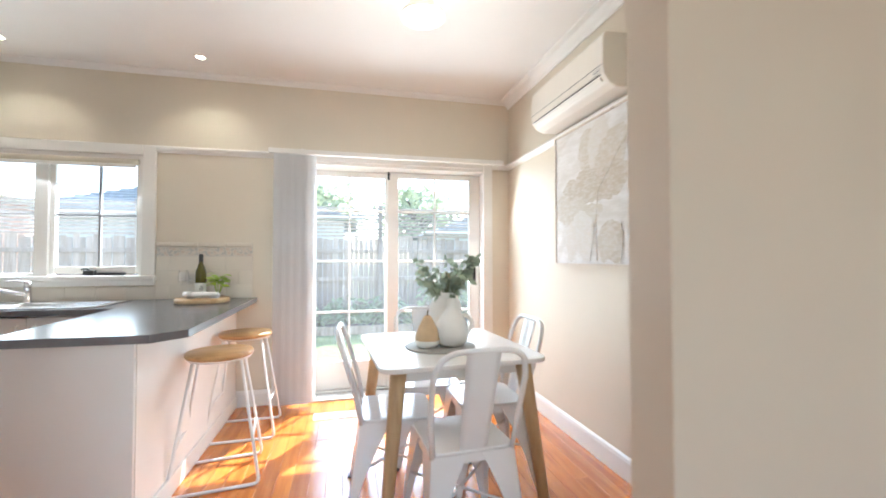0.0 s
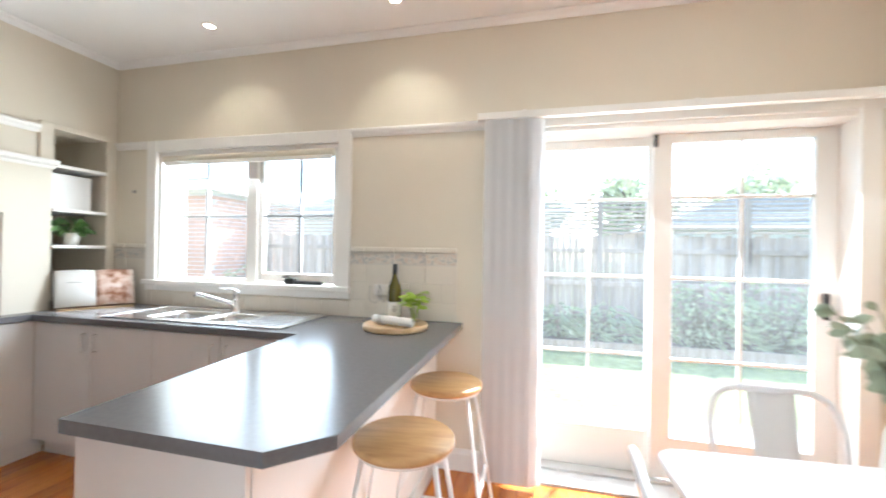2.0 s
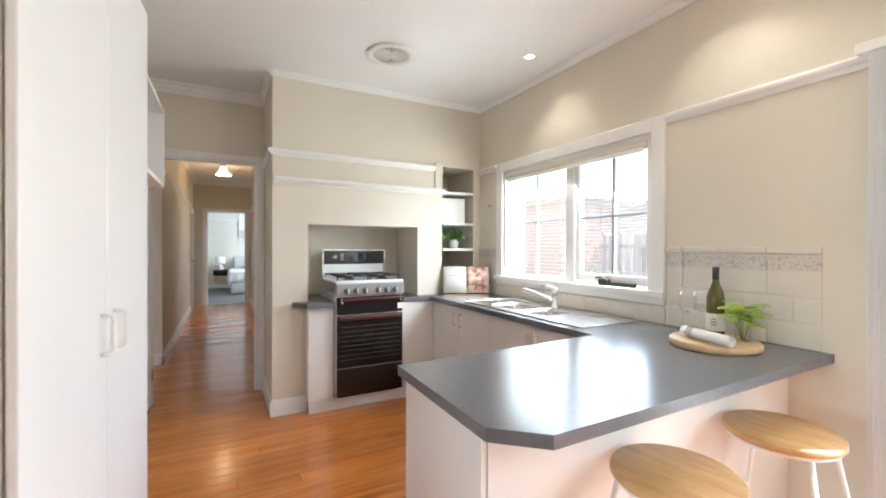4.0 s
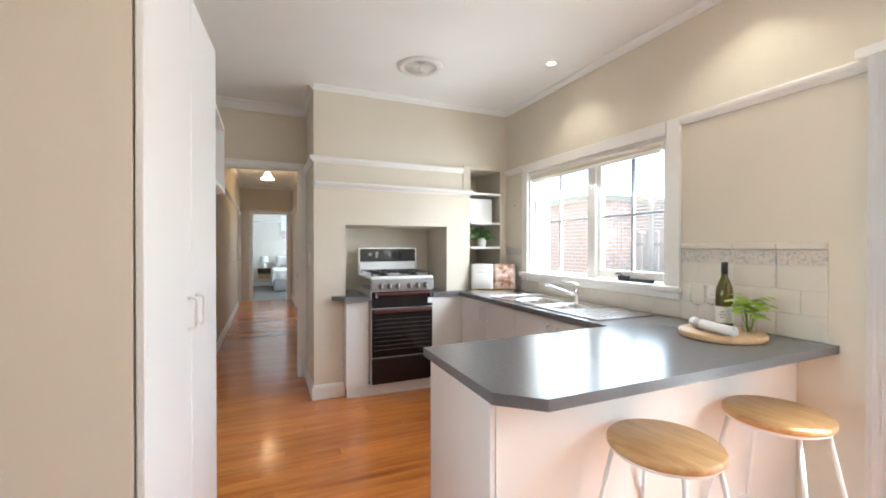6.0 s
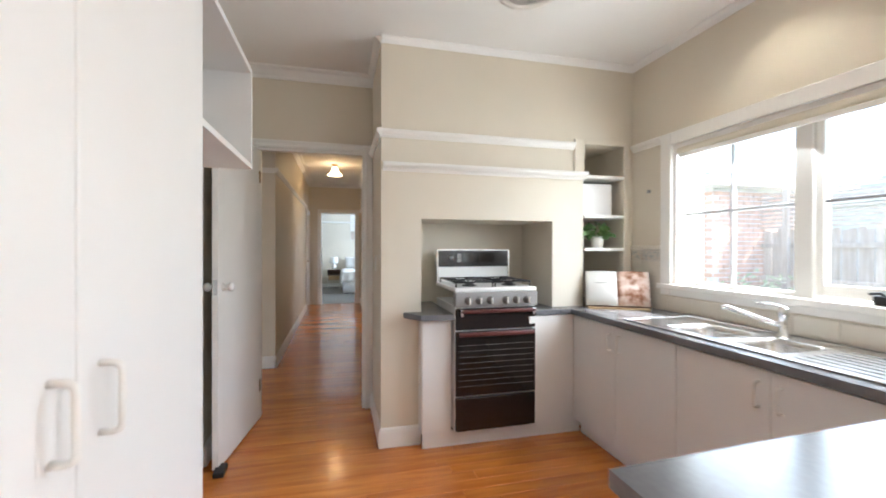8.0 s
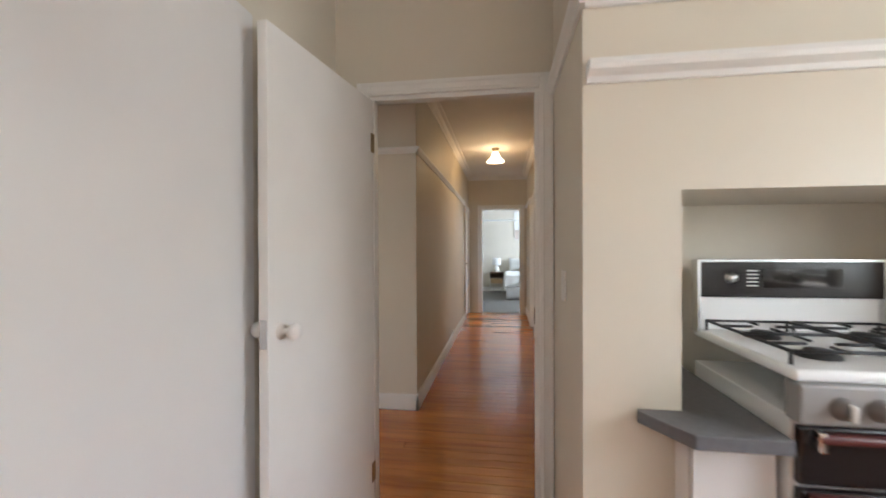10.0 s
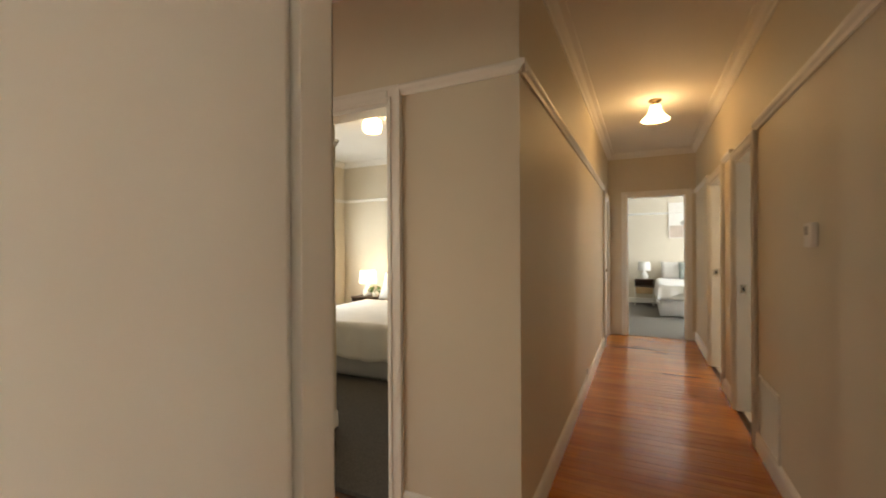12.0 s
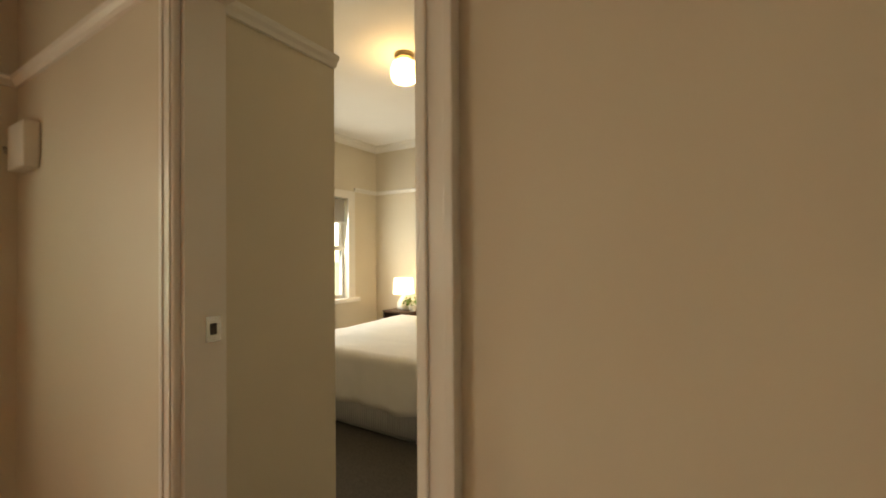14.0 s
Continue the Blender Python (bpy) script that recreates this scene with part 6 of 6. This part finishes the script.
part("frame", boxes((0.001, 0.03, -0.485, -0.4705, -0.415, 0.415), (0.001, 0.03, 0.4705, 0.485, -0.415, 0.415), (0.001, 0.03, -0.4705, 0.4705, 0.4005, 0.415), (0.001, 0.03, -0.4705, 0.4705, -0.415, -0.4005)), WHITE, p2)
w2 = tagged(thing("window_2", "white timber sash window with a grey roller blind", "window"), kind="structure")
part("window_frame", boxes((-8.48, -8.36, -2.372, -2.345, 0.73, 2.12), (-7.25, -7.13, -2.372, -2.345, 0.73, 2.12), (-8.36, -7.25, -2.372, -2.345, 2.02, 2.12), bevel=0.004), WHITE, w2)
part("window_sill", boxes((-8.53, -7.08, -2.40, -2.30, 0.70, 0.75), bevel=0.005), WHITE, w2)
for z0, z1, y in ((0.75, 1.40, -2.44), (1.37, 2.02, -2.47)):
    sash("sash", -8.36, -7.25, z0, z1, y, 0.045, 0.03, [-7.805], [], w2)
gb = thing("grey_roller_blind", "grey roller blind half way down the bedroom window", "blind")
part("fabric", boxes((-8.34, -7.27, -2.40, -2.396, 1.72, 2.0)), plain("grey_blind", (0.36, 0.34, 0.32), 0.8), gb)
part("bottom_bar", boxes((-8.34, -7.27, -2.405, -2.391, 1.70, 1.722), bevel=0.003), WHITE, gb)
# Windows out of view, added so daylight reaches their rooms.
for nm, spec in (("window_3", (-13.5, -11.3, 5.56, 5.60, 0.8, 2.2)), ("window_4", (-1.1, 1.5, -3.60, -3.56, 0.85, 2.15)), ("window_5", (-8.8, -8.0, 5.04, 5.07, 1.4, 2.0))):
    a, b, y0, y1, z0, z1 = spec
    wv = tagged(thing(nm, "plain white framed window, unseen, added to let daylight in", "window"), kind="structure")
    sash("sash", a, b, z0, z1, (y0 + y1) / 2, 0.06, 0.04, [(a + b) / 2], [], wv)

# ---- outside ----
GZ = -0.30
structure("ground", boxes((-60, 60, -60, 90, GZ - 0.2, GZ)), GRASS, "mown green lawn", "ground")
structure("pavement", boxes((-6, 7, 4.9, 6.5, GZ, GZ + 0.04), bevel=0.01), CONCRETE, "pale concrete paving behind the house", "pavement")
structure("doorstep", boxes((-0.5, 2.1, 4.90, 5.35, GZ + 0.04, -0.06), bevel=0.01), CONCRETE, "concrete step at the sliding door", "step")
# Unseen overhang, added to keep a sun stripe off the kitchen floor.
structure("eave", boxes((-4.2, 3.4, NY + 0.22, NY + 0.62, 2.45, 2.60), (-4.2, 3.4, NY + 0.60, NY + 0.70, 2.46, 2.62), bevel=0.004), WHITE, "unseen boxed eave with gutter, added to cut off the high sun", "eave")
FY = 10.4
fence = thing("fence", "weathered grey timber paling fence with a slatted top", "fence", (0, FY, GZ))
rndf = random.Random(3)
pm = [mesh_of("paling", boxes((-0.052, 0.052, -0.009, 0.009, 0.02, 1.92 + 0.02 * k), bevel=0.002, seg=1), FENCE) for k in range(4)]
for i in range(150):
    o = new("paling", pm[rndf.randrange(4)])
    o.parent = fence
    o.location = (-8.5 + i * 0.112, rndf.uniform(-0.006, 0.006) + (0.018 if i % 2 else 0), 0)
for z in (0.35, 1.0, 1.62):
    part("rail", boxes((-8.6, 8.4, -0.065, -0.012, z, z + 0.085), bevel=0.004), FENCE, fence)
for i in range(8):
    x = -8.5 + i * 2.4
    part("post", boxes((x - 0.05, x + 0.05, -0.13, -0.066, 0.0, 2.70), bevel=0.006), FENCE, fence)
for i in range(9):
    z = 1.98 + i * 0.078
    part("slat", boxes((-8.6, 8.4, -0.05, -0.03, z, z + 0.045), bevel=0.002), FENCE, fence)
bed_ = thing("garden_bed", "raised garden bed edged with dark timber", "garden bed", (0, 9.6, GZ))
part("soil", boxes((-8, 8, -0.30, 0.62, 0.0, 0.12), bevel=0.02), BARK, bed_)
part("edging", boxes((-8, 8, -0.36, -0.305, 0.0, 0.17), bevel=0.006), FENCE, bed_)


def shrub(name, label, x, y, r, h, n, blade, width, mat, seed):
    global rnd
    rnd = random.Random(seed)
    t = thing(name, label, "plant", (x, y, GZ + 0.12))
    st, lv = bmesh.new(), bmesh.new()
    for i in range(n):
        a = rnd.uniform(0, 6.28)
        q = r * math.sqrt(rnd.random())
        tip = Vector((q * math.cos(a), q * math.sin(a), h * rnd.uniform(0.25, 1.0) * (1 - 0.45 * (q / r) ** 2)))
        if i % 6 == 0:
            tube([(tip.x * 0.2, tip.y * 0.2, 0), tip * 0.6, tip], [0.008, 0.006, 0.003], 4, bm=st)
        leaf_blade(lv, tip, (math.cos(a) + rnd.uniform(-0.8, 0.8), math.sin(a) + rnd.uniform(-0.8, 0.8), rnd.uniform(-0.1, 1.0)), blade * rnd.uniform(0.6, 1.2), width * rnd.uniform(0.7, 1.2), 0.6)
    part("stems", st, STEM, t)
    part("leaves", lv, mat, t)
    return t


for i, x in enumerate((-6.0, -3.9, -2.6, -0.7, 0.35, 1.2, 2.6, 3.7, 5.2)):
    big = i in (0, 6, 7)
    shrub("shrub", "leafy green shrub in the garden bed by the fence", x, 9.6 + 0.1 * (i % 3), 0.75 if big else 0.42, 1.15 if big else 0.6, 420 if big else 160, 0.13 if big else 0.24, 0.06 if big else 0.055, SHRUB, 20 + i)
shrub("shrub", "pale leafy shrub near the kitchen window", -2.75, 7.4, 0.55, 1.15, 420, 0.085, 0.05, SHRUB, 44)
for i in range(14):
    shrub("ground_plant", "low strappy plant along the garden edge", -3.5 + i * 0.55, 9.42, 0.20, 0.34, 46, 0.22, 0.03, SHRUB, 60 + i)

# brick wing and the roofs beyond the fence
wing = thing("brick_wing", "red brick wing of a neighbouring house", "house", (-6.6, 9.2, GZ))
part("wall", boxes((-4.0, 0.0, 0.0, 0.22, 0, 2.75), (-0.22, 0.0, 0.22, 3, 0, 2.75)), CONCRETE, wing)
tagged(part("brickwork", boxes(*[(-0.002, 0.010, 0.01 + k * 0.238 + (0.119 if r % 2 else 0), 0.236 + k * 0.238 + (0.119 if r % 2 else 0), 0.03 + r * 0.086, 0.104 + r * 0.086) for r in range(31) for k in range(12)]), BRICK, wing, "red brick side wall"), kind="stuff")
part("eave", boxes((-4.2, 0.35, -0.45, 3.2, 2.75, 2.93), bevel=0.01), WHITE, wing)
bm = prism([(-4.2, -0.45), (0.35, -0.45), (0.35, 3.2), (-4.2, 3.2)], 2.931, 2.96)
part("roof", bm, ROOFTILE, wing)
ms = mesh_of("brick", boxes((-0.113, 0.113, -0.012, 0.0, 0.0, 0.074), bevel=0.003, seg=1), BRICK)
n = 0
for r in range(31):
    for k in range(9):
        x = -0.12 - k * 0.238 - (0.119 if r % 2 else 0)
        o = new("brick", ms)
        o.parent = wing
        o.location = (x, -0.002, 0.03 + r * 0.086)
bpy.data.objects["brick_wing"]["label"] = "red brick wing of a neighbouring house"


def far_house(x, y, w, dpt, z, ridge, label):
    h = thing("neighbour_house", label, "house", (x, y, GZ))
    part("wall", boxes((-w / 2, w / 2, 0, dpt, 0, z)), CONCRETE, h)
    bm = bmesh.new()
    e = 0.5
    a = [bm.verts.new(v) for v in ((-w / 2 - e, -e, z), (w / 2 + e, -e, z), (w / 2 + e, dpt + e, z), (-w / 2 - e, dpt + e, z))]
    b = [bm.verts.new(v) for v in ((-w / 2 + dpt / 2, dpt / 2, z + ridge), (w / 2 - dpt / 2, dpt / 2, z + ridge))]
    for f in ((a[0], a[1], b[1], b[0]), (a[2], a[3], b[0], b[1]), (a[1], a[2], b[1]), (a[3], a[0], b[0]), (a[3], a[2], a[1], a[0])):
        bm.faces.new(f)
    r = part("roof", bm, ROOFTILE, h, "grey tiled hip roof")
    for i in range(1, 14):
        s = i / 14
        yy, zz = -e + (dpt / 2 + e) * s, z + ridge * s + 0.015
        x0, x1 = -w / 2 - e + (dpt / 2 + e) * s, w / 2 + e - (dpt / 2 + e) * s
        part("tile_course", boxes((x0, x1, yy - 0.03, yy + 0.03, zz - 0.02, zz + 0.03)), ROOFTILE, r)
    part("gutter", boxes((-w / 2 - e - 0.1, w / 2 + e + 0.1, -e - 0.12, -e, z - 0.02, z + 0.1), bevel=0.02), WHITE, h)
    return h


far_house(-4.5, 15.0, 9.5, 7, 2.75, 1.7, "pale neighbouring house with a grey tiled roof")
far_house(9.0, 17.5, 10, 7, 2.5, 1.5, "neighbouring house with a low grey roof")
dish = thing("satellite_dish", "round grey satellite dish on the neighbour's roof", "satellite dish", (-3.55, 15.6, 2.95))
bm = lathe([(0, -0.06), (0.2, -0.04), (0.36, 0.02), (0.37, 0.03), (0.2, -0.02), (0, -0.04)], 28)
bmesh.ops.transform(bm, matrix=pose(0, 0, 0.8, 60, 0, 20), verts=bm.verts[:])
part("dish", bm, GREYTRIM, dish)
part("mast", tube([(0, 0.05, -0.4), (0, 0.05, 0.8)], 0.03, 8), STEEL, dish)


def tree(x, y, h, seed):
    global rnd
    rnd = random.Random(seed)
    t = thing("tree", "leafy green tree behind the neighbouring roofs", "tree", (x, y, GZ))
    tr, lv = bmesh.new(), bmesh.new()
    tube([(0, 0, 0), (0.1, 0, h * 0.3), (0.05, 0.1, h * 0.6), (0.1, 0, h * 0.85)], [0.25, 0.2, 0.12, 0.04], 8, bm=tr)
    for i in range(26):
        a, z = rnd.uniform(0, 6.28), rnd.uniform(0.4, 0.95) * h
        r = rnd.uniform(0.5, 1.0) * h * 0.34 * (1.1 - abs(z / h - 0.65))
        c = Vector((r * math.cos(a), r * math.sin(a), z + rnd.uniform(0, 0.6)))
        tube([(0.07, 0.05, z * 0.8), c * 0.5 + Vector((0, 0, z * 0.45)), c], [0.07, 0.05, 0.015], 5, bm=tr)
        for k in range(70):
            p = c + Vector((rnd.gauss(0, 0.5), rnd.gauss(0, 0.5), rnd.gauss(0, 0.36)))
            leaf_blade(lv, p, (rnd.uniform(-1, 1), rnd.uniform(-1, 1), rnd.uniform(-0.6, 0.6)), 0.32, 0.2, 0.3)
    part("trunk", tr, BARK, t)
    part("crown", lv, SHRUB, t)
    return t


for x, y, h, s in ((-6.5, 25, 6.2, 1), (-1.5, 27, 5.6, 2), (4.5, 26, 5.4, 3), (10.5, 27, 5.8, 4)):
    tree(x, y, h, s)
shrub("shrub", "green shrub outside the bedroom window, coloured as in shade", -8.1, -4.0, 1.0, 2.6, 900, 0.12, 0.05, DARKSHRUB, 90)
shrub("shrub", "green shrub outside the bedroom window, coloured as in shade", -7.0, -4.3, 1.0, 2.6, 700, 0.12, 0.05, DARKSHRUB, 91)

# ---- pieces of the floor and the splashback ----
W = 0.088
rf = random.Random(11)


def boards(x0, x1, spans):
    """Boards side by side from x0 to x1, each running along y over the spans."""
    x = x0
    while x < x1 - 0.01:
        w = min(W, x1 - x)
        for y0, y1 in spans(x):
            o = new("plank", mesh_of("plank", boxes((-w / 2 + 0.0006, w / 2 - 0.0006, 0, y1 - y0 - 0.001, -0.021, 0.0), bevel=0.0012, seg=1), PINE))
            o.parent = FLOOR
            o.location = (x + w / 2, y0, 0)
        x += W


def split(a, b):
    c = a + (b - a) * rf.uniform(0.25, 0.75)
    return [(a, c), (c, b)]


boards(-3.87, XE, lambda x: split(1.47, 4.56) if x > -3.1 else [(1.47, 2.66)])
boards(-5.105, -3.87, lambda x: split(-1.34, 2.885))
boards(-10.265, -5.105, lambda x: [(LY, 2.885)])
boards(-0.8, 3.0, lambda x: [(-3.5, 1.47)])
lr = structure("floor_living", boxes((-3.75, -0.8, -3.5, 1.47, -0.021, 0.0)), PINE, "polished pine boards of the living room", "floor")


def tiles(x0, x1, z0, rows, height, parent):
    for r in range(rows):
        z = z0 + r * height
        x = x1 + (0.1 if r % 2 else 0.0)
        while x > x0 + 0.005:
            a, b = max(x - 0.2, x0), min(x, x1)
            if b - a > 0.012:
                o = new("tile", mesh_of("tile", boxes((-(b - a) / 2 + 0.001, (b - a) / 2 - 0.001, -0.007, 0, 0.001, height - 0.001), bevel=0.0018, seg=2), TILE))
                o.parent = parent
                o.location = ((a + b) / 2, NY - 0.002, z)
            x -= 0.2


sp1 = structure("splashback", boxes((WX1 + 0.092, -0.385, NY - 0.004, NY + 0.001, TOPZ, 1.328), (SX, WX0 - 0.092, NY - 0.004, NY + 0.001, TOPZ, 1.328), (WX0 - 0.092, WX1 + 0.092, NY - 0.004, NY + 0.001, TOPZ, 0.98)), GROUT, "cream glazed tile splashback with a floral border", "splashback")
for a, b in ((WX1 + 0.092, -0.385), (SX + 0.001, WX0 - 0.092)):
    tiles(a, b, TOPZ + 0.001, 3, 0.1125, sp1)
    x = b
    while x > a + 0.005:
        p = max(a, x - 0.2)
        part("border_tile", boxes((p + 0.001, x - 0.001, NY - 0.009, NY - 0.002, 1.217, 1.295), bevel=0.0015), BORDER, sp1, "floral border tile")
        part("border_edge", boxes((p + 0.001, x - 0.001, NY - 0.0105, NY - 0.0092, 1.217, 1.225), (p + 0.001, x - 0.001, NY - 0.0105, NY - 0.0092, 1.287, 1.295)), GROUT, sp1)
        part("cap_tile", boxes((p + 0.001, x - 0.001, NY - 0.022, NY - 0.002, 1.297, 1.33), bevel=0.008, seg=3), TILE, sp1)
        x -= 0.2
tiles(WX0 - 0.092, WX1 + 0.092, TOPZ + 0.001, 1, 0.10, sp1)
